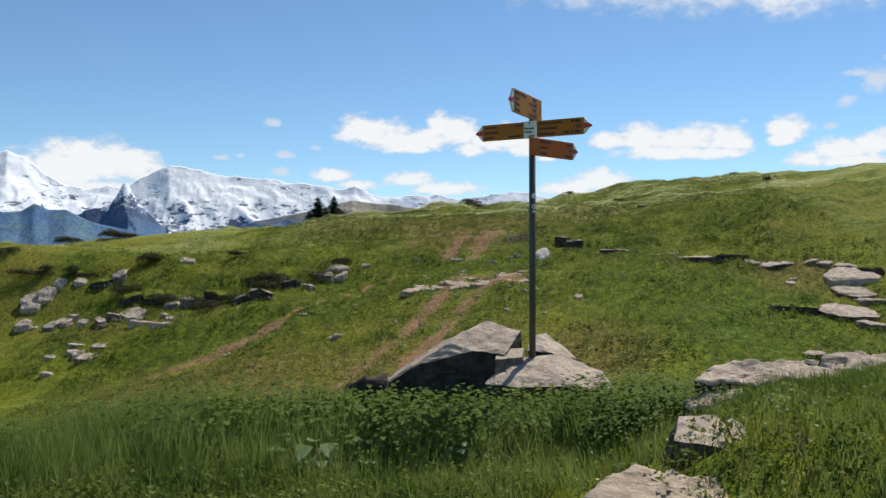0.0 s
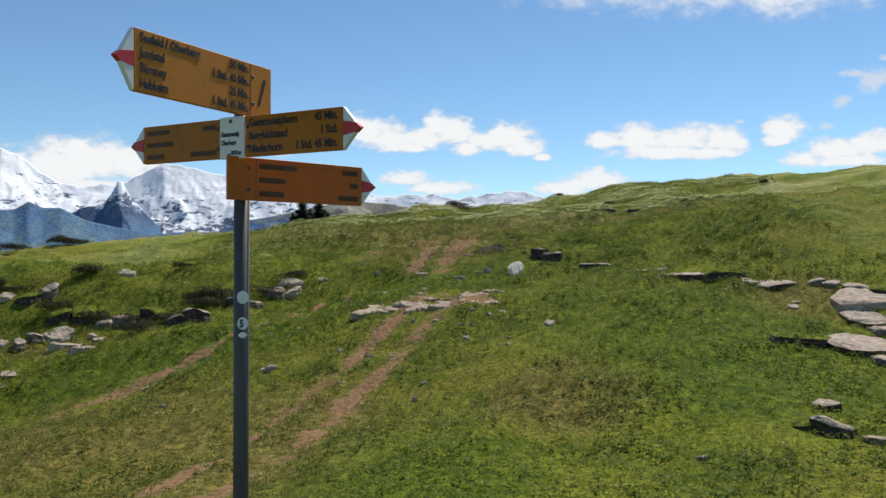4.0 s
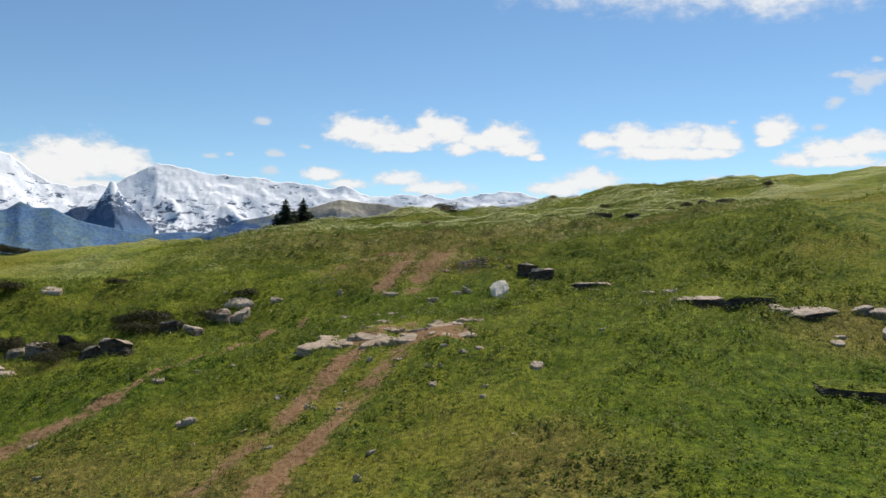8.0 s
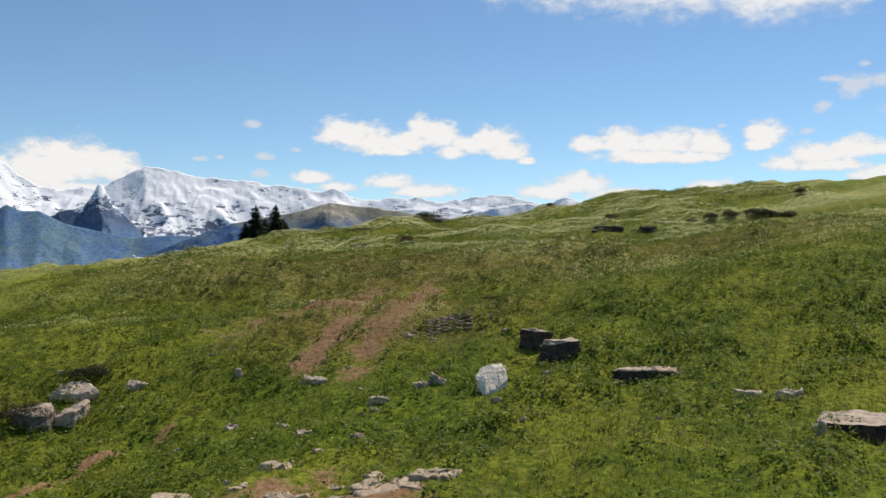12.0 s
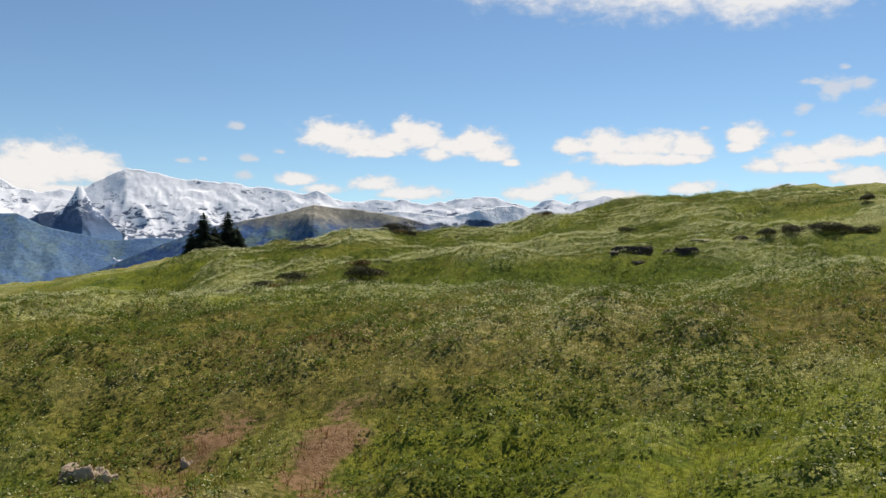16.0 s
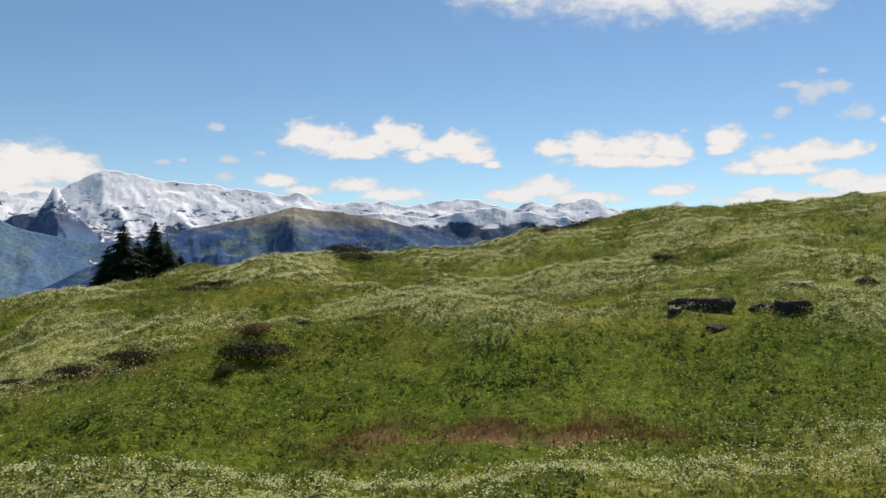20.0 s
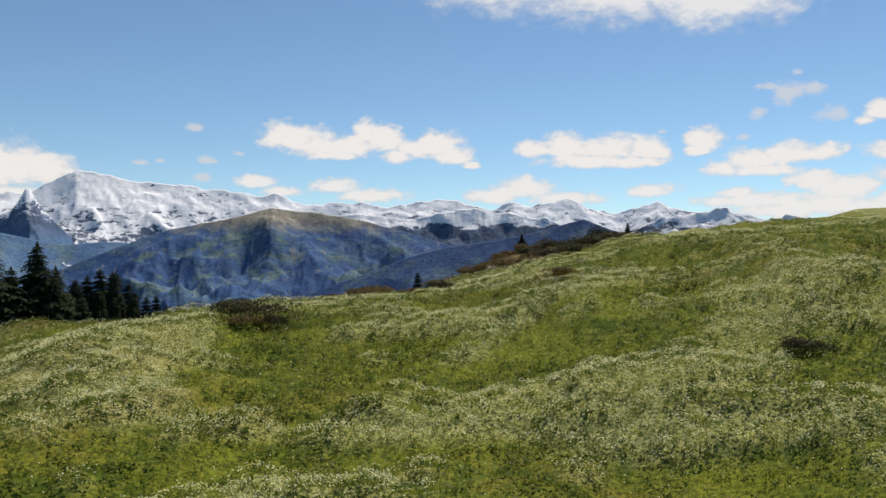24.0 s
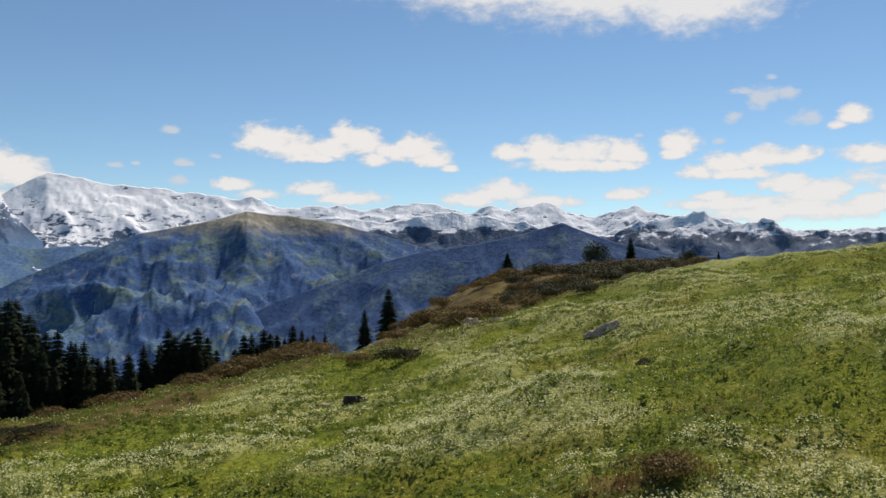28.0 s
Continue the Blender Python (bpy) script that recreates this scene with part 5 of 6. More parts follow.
def scatter_rocks(rows, top, label, group, seed, side=None, depth=0.6, rise=0.75, back=0.0, spin=12.0, tip=0.1, relief=0.22, flare=0.06, ragged=0.32, angular=False):
    """Slabs and blocks by the place of their front edge on the plan, their width and height."""
    rng = random.Random(seed)
    for i, (x, y, w, h) in enumerate(rows):
        deep = w * depth * rng.uniform(0.8, 1.25)
        h *= rng.uniform(0.75, 1.12) if angular else rng.uniform(0.6, 1.15)
        if angular:
            block_rock(x, y + 0.42 * deep, w, deep, h * rise, h * back * rng.uniform(0.3, 1.4), label, seed + 3 * i, rng.uniform(-spin, spin), h * rng.uniform(-tip, tip), top, side, group)
            continue
        slab_rock(x, y + 0.42 * deep, w * rng.uniform(1.0, 1.15), deep, h * rise, h * back * rng.uniform(0.2, 1.2) - 0.02, label, seed + 3 * i, turn=rng.uniform(-spin, spin),
                  roll=h * rng.uniform(-tip, tip), top=rng.choice(top) if isinstance(top, tuple) else top, side=side, group=group, name="rock", relief=h * relief, flare=flare, plates=rng.randint(3, 7), segs=64 if w > 0.8 else 34, ragged=ragged)


CRAGS = dict(depth=0.80, spin=25, tip=0.25, relief=0.16, angular=True)
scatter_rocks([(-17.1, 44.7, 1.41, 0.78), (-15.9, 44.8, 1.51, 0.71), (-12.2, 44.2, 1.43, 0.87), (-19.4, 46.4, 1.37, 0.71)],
              TURF, "dark ledge rock with turf growing over its top", "outcrop above the track", 600, side=DARK_SHADE, rise=0.85, back=0.25, **CRAGS)
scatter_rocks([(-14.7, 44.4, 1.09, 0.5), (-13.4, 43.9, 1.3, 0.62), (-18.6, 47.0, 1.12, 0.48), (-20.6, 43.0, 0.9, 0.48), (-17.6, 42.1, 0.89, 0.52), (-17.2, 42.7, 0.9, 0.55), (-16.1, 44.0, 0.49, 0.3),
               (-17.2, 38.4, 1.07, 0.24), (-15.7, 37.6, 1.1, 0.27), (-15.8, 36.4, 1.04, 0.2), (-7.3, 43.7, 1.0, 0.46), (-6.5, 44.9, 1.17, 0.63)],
              STONE, "weathered grey-brown block of the outcrop", "outcrop above the track", 640, side=HALF_SHADE, rise=0.72, back=0.32, **CRAGS)
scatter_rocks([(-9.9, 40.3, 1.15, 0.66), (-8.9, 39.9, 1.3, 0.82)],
              SLAB, "rosy flat-topped block with a dark front", "outcrop above the track", 680, side=DARK_SHADE, rise=0.72, back=0.32, **CRAGS)
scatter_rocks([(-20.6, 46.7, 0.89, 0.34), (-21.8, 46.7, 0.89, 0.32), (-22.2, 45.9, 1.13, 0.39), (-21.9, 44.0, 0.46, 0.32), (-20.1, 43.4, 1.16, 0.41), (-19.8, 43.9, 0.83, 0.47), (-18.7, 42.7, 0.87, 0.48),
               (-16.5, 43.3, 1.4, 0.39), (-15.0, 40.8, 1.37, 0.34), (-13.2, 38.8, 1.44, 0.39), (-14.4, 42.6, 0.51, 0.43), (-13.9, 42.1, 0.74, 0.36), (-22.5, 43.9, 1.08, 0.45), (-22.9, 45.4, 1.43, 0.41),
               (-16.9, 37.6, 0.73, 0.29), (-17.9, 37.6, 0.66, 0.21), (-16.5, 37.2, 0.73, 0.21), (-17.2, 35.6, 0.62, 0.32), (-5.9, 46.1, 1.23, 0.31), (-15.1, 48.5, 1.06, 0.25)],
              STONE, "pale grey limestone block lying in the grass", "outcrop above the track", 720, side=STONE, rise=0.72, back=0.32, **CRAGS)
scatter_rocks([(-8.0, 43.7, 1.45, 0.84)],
              STONE, "dark overhanging rock with a pale top", "outcrop above the track", 760, side=DARK_SHADE, rise=0.72, back=0.32, **CRAGS)
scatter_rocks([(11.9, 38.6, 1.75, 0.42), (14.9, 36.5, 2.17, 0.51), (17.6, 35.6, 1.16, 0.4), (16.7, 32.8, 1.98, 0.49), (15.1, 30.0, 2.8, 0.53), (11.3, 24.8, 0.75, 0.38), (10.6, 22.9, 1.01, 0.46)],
              STONE, "dark overhanging rock with a pale top", "ledges along the bank", 800, side=DARK_SHADE, rise=0.72, back=0.32, **CRAGS)
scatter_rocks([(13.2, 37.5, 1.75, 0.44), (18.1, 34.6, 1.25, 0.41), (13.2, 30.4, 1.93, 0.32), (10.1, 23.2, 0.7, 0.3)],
              TURF, "dark ledge rock with turf growing over its top", "ledges along the bank", 840, side=DARK_SHADE, rise=0.85, back=0.25, **CRAGS)
scatter_rocks([(13.9, 36.8, 0.7, 0.35), (16.3, 36.3, 0.71, 0.34), (16.8, 36.1, 0.86, 0.32), (16.6, 31.5, 1.35, 0.38), (15.3, 29.0, 1.24, 0.43), (11.1, 22.1, 0.63, 0.28)],
              STONE, "weathered grey-brown block of the outcrop", "ledges along the bank", 880, side=HALF_SHADE, rise=0.72, back=0.32, **CRAGS)
scatter_rocks([(17.2, 33.9, 2.71, 0.59), (14.8, 34.8, 0.44, 0.14), (14.5, 34.3, 0.43, 0.11)],
              STONE, "pale grey limestone block lying in the grass", "ledges along the bank", 920, side=STONE, rise=0.72, back=0.32, **CRAGS)
scatter_rocks([(-0.7, 37.0, 2.2, 0.09), (0.75, 36.2, 1.8, 0.08), (2.1, 36.0, 1.3, 0.06), (3.1, 36.2, 1.9, 0.09), (1.0, 38.9, 0.9, 0.10), (0.1, 36.9, 0.8, 0.08),
               (1.6, 36.3, 1.0, 0.08), (3.0, 37.1, 1.4, 0.09), (2.4, 36.9, 1.1, 0.09), (-0.2, 36.6, 0.8, 0.09), (3.8, 37.4, 0.9, 0.09), (1.3, 37.2, 0.7, 0.08), (2.0, 38.0, 0.5, 0.07), (0.4, 37.8, 0.4, 0.07)],
              SLAB, "flat rosy rock slab bared in the track", "slabs across the track", 170, side=SLAB, depth=0.8, rise=0.62, back=0.75, relief=0.6, spin=35, ragged=0.75)
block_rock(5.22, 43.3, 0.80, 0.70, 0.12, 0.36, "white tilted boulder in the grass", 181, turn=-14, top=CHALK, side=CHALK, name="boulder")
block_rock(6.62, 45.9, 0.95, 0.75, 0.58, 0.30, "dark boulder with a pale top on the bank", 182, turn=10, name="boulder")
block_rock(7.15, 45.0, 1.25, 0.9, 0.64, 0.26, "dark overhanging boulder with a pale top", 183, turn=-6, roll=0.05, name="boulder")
slab_rock(9.15, 43.35, 2.0, 0.6, 0.20, 0.02, "long flat pale slab among the herbs", 184, turn=-4, top=SLAB, relief=0.05)
scatter_rocks([(10.8, 41.4, 0.6, 0.2), (11.5, 41.0, 0.7, 0.22), (10.9, 38.6, 0.4, 0.3), (0.7, 45.2, 0.8, 0.16), (-1.55, 46.6, 0.42, 0.2), (-4.25, 46.5, 0.6, 0.18),
               (-5.8, 45.4, 1.0, 0.25), (3.6, 43.6, 0.7, 0.16), (3.95, 43.75, 0.4, 0.2), (5.24, 42.2, 0.28, 0.15), (2.7, 42.7, 0.7, 0.14), (-0.95, 43.2, 0.45, 0.1),
               (7.1, 21.5, 0.35, 0.14), (5.45, 33.2, 0.45, 0.16), (-4.4, 33.5, 0.6, 0.2), (-3.95, 32.5, 0.35, 0.16), (0.9, 28.3, 0.3, 0.18)],
              STONE, "small pale stone half sunk in the turf", "small stones", 230, side=STONE, depth=0.7, rise=0.7, back=0.5, spin=60, tip=0.3, relief=0.35)
scatter_rocks([(2.2, 40.8, 0.3, 0.1), (1.2, 41.3, 0.25, 0.08), (-2.5, 39.0, 0.3, 0.1), (-6.2, 36.6, 0.4, 0.1), (-5.2, 37.6, 0.3, 0.1), (-8.9, 33.9, 0.4, 0.12),
               (0.6, 35.4, 0.22, 0.1), (1.4, 34.6, 0.2, 0.08), (0.0, 33.1, 0.2, 0.08), (2.9, 35.2, 0.25, 0.08), (3.9, 47.0, 0.3, 0.1), (2.0, 44.3, 0.25, 0.08),
               (-0.6, 56.6, 0.8, 0.3), (-0.1, 56.4, 0.4, 0.22), (0.95, 57.7, 0.28, 0.2), (3.1, 47.6, 0.5, 0.14), (3.4, 47.9, 0.3, 0.1), (2.4, 54.2, 0.35, 0.16)],
              SLAB, "small rosy stone on bare soil", "small stones", 260, side=SLAB, depth=0.7, rise=0.7, back=0.5, spin=60, tip=0.3, relief=0.35)

rng = random.Random(17)
strewn = []
while len(strewn) < 60:
    x, y = rng.gauss(0.8, 4.2), rng.uniform(29, 48)
    if -8 < x < 9:
        strewn.append((round(x, 2), round(y, 2), rng.uniform(0.10, 0.30), rng.uniform(0.06, 0.12)))
scatter_rocks(strewn, STONE, "little pale stone lying in the short grass", "small stones", 900, side=STONE, depth=0.75, rise=0.7, back=0.5, spin=60, tip=0.3, relief=0.3)


def build_stone_pile():
    """Thin flakes of slate lying in rows on the bank."""
    rng = np.random.RandomState(5)
    pile = base("stone_pile", 4.35, 47.9, level(4.35, 47.9), "patch of thin weathered slate flakes on the bank", "rocks")
    meshes = [rock_mesh(300 + i, 0.30, 0.09, 0.07, 2, slab=0.6) for i in range(4)]
    for m in meshes:
        m.materials.append(SLAB)
    for row in range(7):
        for col in range(6):
            x, y = -0.55 + 0.22 * col + rng.uniform(-0.06, 0.06), -0.3 + 0.15 * row + rng.uniform(-0.03, 0.03)
            ob = new("stone", meshes[rng.randint(4)])
            ob.parent = pile
            ob.matrix_basis = pose(x, y, level(4.35 + x, 47.9 + y) - level(4.35, 47.9) - 0.01, rng.uniform(-12, 12), rng.uniform(-12, 12), rng.uniform(-14, 14))


build_stone_pile()
slab_rock(19.75, 95.0, 3.0, 1.7, 0.58, 0.06, "dark overhanging rock scarp with turf on top", 320, turn=-4, top=DARK_SHADE, side=PEAT, flare=-0.16, relief=0.11, name="boulder", segs=90, plates=9)
slab_rock(18.3, 94.4, 0.5, 0.5, 0.30, 0.2, "pale-edged block at the end of the dark scarp", 327, turn=20, top=STONE, side=DARK_SHADE, relief=0.07, name="rock")
slab_rock(22.85, 94.5, 2.4, 1.5, 0.52, 0.05, "dark rounded rock scarp in the meadow", 321, turn=5, top=DARK_SHADE, side=PEAT, flare=-0.12, relief=0.12, name="boulder", segs=90, plates=8)
slab_rock(19.6, 93.1, 1.0, 0.6, 0.14, 0.05, "flat mossy stone below the dark scarp", 328, top=DARK_SHADE, name="rock")
slab_rock(15.85, 113.0, 0.5, 0.4, 0.13, 0.08, "small flat rosy stone among white flowers", 322, top=SLAB, side=SLAB, name="rock", relief=0.03)
slab_rock(25.6, 98.6, 1.7, 1.0, 0.24, 0.1, "flat pale grey rock among white flowers", 323, name="rock")
slab_rock(13.8, 153.8, 1.4, 0.8, 0.32, 0.1, "flat dark stone with a pale top in the sloping meadow", 324, name="rock")
slab_rock(12.4, 153.2, 0.7, 0.5, 0.18, 0.1, "small pale stone in the sloping meadow", 325, top=SLAB, side=SLAB, name="rock")
slab_rock(28.6, 159.8, 2.1, 1.5, 0.42, 0.15, "grey rock showing on the meadow ridge", 326, turn=25, roll=0.12, side=STONE, relief=0.14, name="rock", plates=8)
scatter_rocks([(22.9, 172.5, 1.0, 0.7), (23.9, 172.2, 0.8, 0.6), (22.0, 171.6, 0.6, 0.4), (24.6, 173.2, 0.7, 0.5)],
              SLAB, "pale pinkish stone among heath shrubs", "stones on the heath hill", 330, side=SLAB, depth=0.8, rise=1.0, back=0.6, spin=50, tip=0.3, relief=0.3)


# ---- meadow plants ----
def seeds(rng, x0, x1, y0, y1, count):
    return rng.uniform(x0, x1, count), rng.uniform(y0, y1, count)


def blade_tufts(rng, x, y, blades, low, high, wide, lean=0.5):
    """Tufts of grass: each blade one slim, bent-over triangle."""
    z = ground(x, y)
    n = len(x) * blades
    bx = np.repeat(x, blades) + rng.normal(scale=0.035, size=n)
    by = np.repeat(y, blades) + rng.normal(scale=0.035, size=n)
    bz = np.repeat(z, blades) - 0.01
    h = rng.uniform(low, high, n) * np.repeat(rng.uniform(0.7, 1.25, len(x)), blades)
    a, t = rng.uniform(0, math.tau, n), rng.uniform(0, math.tau, n)
    w = wide * rng.uniform(0.6, 1.3, n)
    tilt = h * rng.uniform(0.1, lean, n)
    v = np.empty((n, 3, 3))
    v[:, 0] = np.stack([bx - np.cos(a) * w / 2, by - np.sin(a) * w / 2, bz], 1)
    v[:, 1] = np.stack([bx + np.cos(a) * w / 2, by + np.sin(a) * w / 2, bz], 1)
    v[:, 2] = np.stack([bx + np.cos(t) * tilt, by + np.sin(t) * tilt, bz + h], 1)
    return v.reshape(-1, 3), np.arange(n * 3).reshape(-1, 3)


def joined(pieces):
    verts, faces, start = [], [], 0
    for v, f in pieces:
        verts.append(v)
        faces.append(f + start)
        start += len(v)
    return np.concatenate(verts), np.concatenate(faces)


def keep_turf(rng, x, y, thin=1.0):
    """Drop what would grow on bare soil."""
    stay = rng.uniform(0, 1, len(x)) > np.maximum(wear(x, y) * 1.5, 0.75 * sorrel(x, y)) * thin
    return x[stay], y[stay]


def build_grass():
    rng = np.random.RandomState(21)
    pieces = []
    for x0, x1, y0, y1, count, blades, low, high, wide in (
            (-6.5, 6.5, 2.6, 14, 26000, 5, 0.06, 0.16, 0.008), (-16, 18, 14, 33, 34000, 4, 0.04, 0.11, 0.014),
            (-22, 20, 33, 50, 34000, 4, 0.05, 0.13, 0.017), (-16, 26, 50, 72, 30000, 4, 0.06, 0.15, 0.020),
            (-16, 32, 72, 100, 32000, 4, 0.07, 0.16, 0.022), (-14, 42, 100, 135, 34000, 3, 0.08, 0.18, 0.026),
            (-22, 62, 135, 180, 26000, 3, 0.10, 0.22, 0.036)):
        x, y = keep_turf(rng, *seeds(rng, x0, x1, y0, y1, count))
        pieces.append(blade_tufts(rng, x, y, blades, low, high, wide))
    thing("meadow_grass", mesh_of("grass", *joined(pieces), False), BLADES, "short green alpine grass on the slope", "grass", kind="stuff")
    # rank growth round the knoll at the start
    pieces = []
    left = [
        (-2.6, 6.9, 1.8, 0.6, 1500, 0.3, 0.62), (-1.2, 6.7, 1.0, 0.6, 900, 0.2, 0.5), (-3.6, 6.3, 1.3, 0.8, 900, 0.25, 0.55), (0.3, 6.4, 1.0, 0.5, 900, 0.15, 0.4),
        (2.9, 4.5, 1.0, 0.8, 1500, 0.05, 0.15), (3.6, 5.4, 0.9, 0.7, 800, 0.06, 0.16), (1.9, 3.4, 0.7, 0.4, 500, 0.06, 0.16), (-2.0, 5.6, 1.8, 0.5, 900, 0.1, 0.28),
        (-3.6, 5.4, 1.2, 0.5, 400, 0.12, 0.3)]
    middle = [
        (-2.4, 6.3, 1.9, 0.7, 1300, 0.2, 0.5), (-0.9, 6.2, 1.2, 0.5, 900, 0.12, 0.3), (-3.2, 7.3, 1.5, 0.5, 900, 0.3, 0.6), (0.6, 5.6, 0.9, 0.5, 1500, 0.05, 0.14),
        (-0.6, 5.3, 1.6, 0.5, 1800, 0.08, 0.22), (0.0, 6.8, 1.4, 0.5, 1300, 0.25, 0.55), (1.0, 6.5, 0.9, 0.5, 700, 0.2, 0.45), (2.25, 5.14, 0.65, 0.16, 900, 0.06, 0.16),
        (1.62, 4.95, 0.5, 0.25, 500, 0.06, 0.15), (2.7, 5.3, 0.6, 0.2, 500, 0.06, 0.16)]
    for cx, cy, rx, ry, count, low, high in left + middle:
        x, y = cx + rng.normal(scale=rx * 0.55, size=count), cy + rng.normal(scale=ry * 0.55, size=count)
        pieces.append(blade_tufts(rng, x, y, 5, low, high, 0.009, 0.6))
    thing("tall_grass", mesh_of("tall_grass", *joined(pieces), False), TALL, "rank tall dark green grass round the knoll", "grass", kind="stuff")
    pieces = []
    for x0, x1, y0, y1, count in ((-5, 5, 3, 9, 700), (-16, 18, 14, 48, 15000), (-12, 24, 48, 76, 8000), (-10, 30, 76, 130, 4500)):
        x, y = keep_turf(rng, *seeds(rng, x0, x1, y0, y1, count))
        patch = humps(x, y, MOOD) - 0.4 * humps(x, y, STREAKS)
        some = patch > np.where(y < 48, -0.05, 0.15)
        pieces.append(blade_tufts(rng, x[some], y[some], 4, 0.10, 0.24, 0.012, 0.5))
    reds = []
    for a, b, w, d, much in SORREL_PATCHES:
        count = int(260 * w * d * much)
        x, y = a + rng.uniform(-1.2, 1.2, count) * w, b + rng.normal(scale=0.7, size=count) * d
        some = rng.uniform(0, 1, count) < sorrel(x, y) * 1.3
        reds.append(blade_tufts(rng, x[some], y[some], 4, 0.10, 0.26, 0.016, 0.6))
    thing("sorrel", mesh_of("sorrel", *joined(reds), False), SORREL, "reddish brown sorrel stalks in the meadow", "herbs", kind="stuff")
    thing("dry_grass", mesh_of("dry_grass", *joined(pieces), False), STRAW, "straw-coloured dead grass stalks in the meadow", "grass", kind="stuff")


def build_flowers():
    rng = np.random.RandomState(22)
    pieces, gold = [], []
    for x0, x1, y0, y1, count, size in ((-5, 6, 3, 9, 6000, 0.016), (-18, 18, 18, 40, 30000, 0.026), (-20, 20, 40, 58, 110000, 0.030), (-14, 36, 58, 78, 330000, 0.029),
                                        (-14, 42, 78, 104, 420000, 0.040), (-12, 44, 104, 140, 520000, 0.043), (-16, 66, 140, 185, 240000, 0.060)):
        x, y = keep_turf(rng, *seeds(rng, x0, x1, y0, y1, count))
        here = blossom(x, y)
        stay = rng.uniform(0, 1, len(x)) < here * np.clip(0.5 + 0.9 * humps(x, y, CLUMPS), 0.02, 1) + 0.015
        x, y = x[stay], y[stay]
        p = np.stack([x, y, ground(x, y) + rng.uniform(0.06, 0.20, len(x)) + np.interp(y, [50, 60, 95], [0.0, 0.04, 0.12])], 1)
        out = np.tile(np.array([0.0, -0.25, 1.0]), (len(x), 1))
        some = rng.uniform(0, 1, len(x)) < 0.035
        pieces.append(leaf_cloud(rng, p[~some], out[~some], size, 0.95))
        gold.append(leaf_cloud(rng, p[some], out[some], size * 0.8, 0.95))
    thing("white_flowers", mesh_of("flowers", *joined(pieces), False), PETAL, "drifts of small white meadow flowers", "flowers", kind="stuff")
    thing("yellow_flowers", mesh_of("flowers", *joined(gold), False), YELLOW, "scattered small yellow meadow flowers", "flowers", kind="stuff")


def build_herbs():
    """Broad-leaved herbs: low rosettes in patches over the meadow."""
    rng = np.random.RandomState(23)
    pieces, shade = [], []
    for x0, x1, y0, y1, count, size in ((-5, 6, 3, 9, 15000, 0.022), (-3.8, 0.6, 5.0, 7.0, 4000, 0.03), (-16, 18, 18, 36, 15000, 0.055), (-20, 20, 36, 52, 20000, 0.06),
                                        (-14, 26, 52, 76, 30000, 0.062), (-14, 34, 76, 108, 36000, 0.066), (-12, 46, 108, 140, 34000, 0.075), (-16, 62, 140, 182, 24000, 0.10)):
        x, y = keep_turf(rng, *seeds(rng, x0, x1, y0, y1, count))
        some = 0.5 * humps(x, y, STREAKS) - 0.3 * humps(x, y, MOOD) + rng.normal(scale=0.9, size=len(x)) > -0.4
        x, y = x[some], y[some]
        leaves = 7
        a = rng.uniform(0, math.tau, len(x) * leaves)
        r = size * rng.uniform(0.3, 2.4, len(a))
        px, py = np.repeat(x, leaves) + np.cos(a) * r, np.repeat(y, leaves) + np.sin(a) * r
        p = np.stack([px, py, np.repeat(ground(x, y), leaves) + rng.uniform(0.02, 0.17, len(a)) * np.repeat(rng.uniform(0.5, 1.3, len(x)), leaves)], 1)
        out = np.stack([np.cos(a) * 0.5, np.sin(a) * 0.5 + 0.25, np.ones(len(a))], 1)
        dull = np.repeat(0.5 * humps(x, y, TUSSOCKS) + 0.5 * humps(x, y, STREAKS) + rng.normal(scale=0.6, size=len(x)) > 0.25, leaves)
        pieces.append(leaf_cloud(rng, p[~dull], out[~dull], size, 0.7))
        shade.append(leaf_cloud(rng, p[dull] + (0, 0, 0.03), out[dull], size * 1.25, 0.8))
    thing("meadow_herbs", mesh_of("herbs", *joined(pieces), False), HERB, "low broad-leaved green herbs in the meadow", "herbs", kind="stuff")
    thing("dark_herbs", mesh_of("herbs", *joined(shade), False), SHADY, "dark green herb patches in the meadow", "herbs", kind="stuff")


build_grass()
build_flowers()
build_herbs()


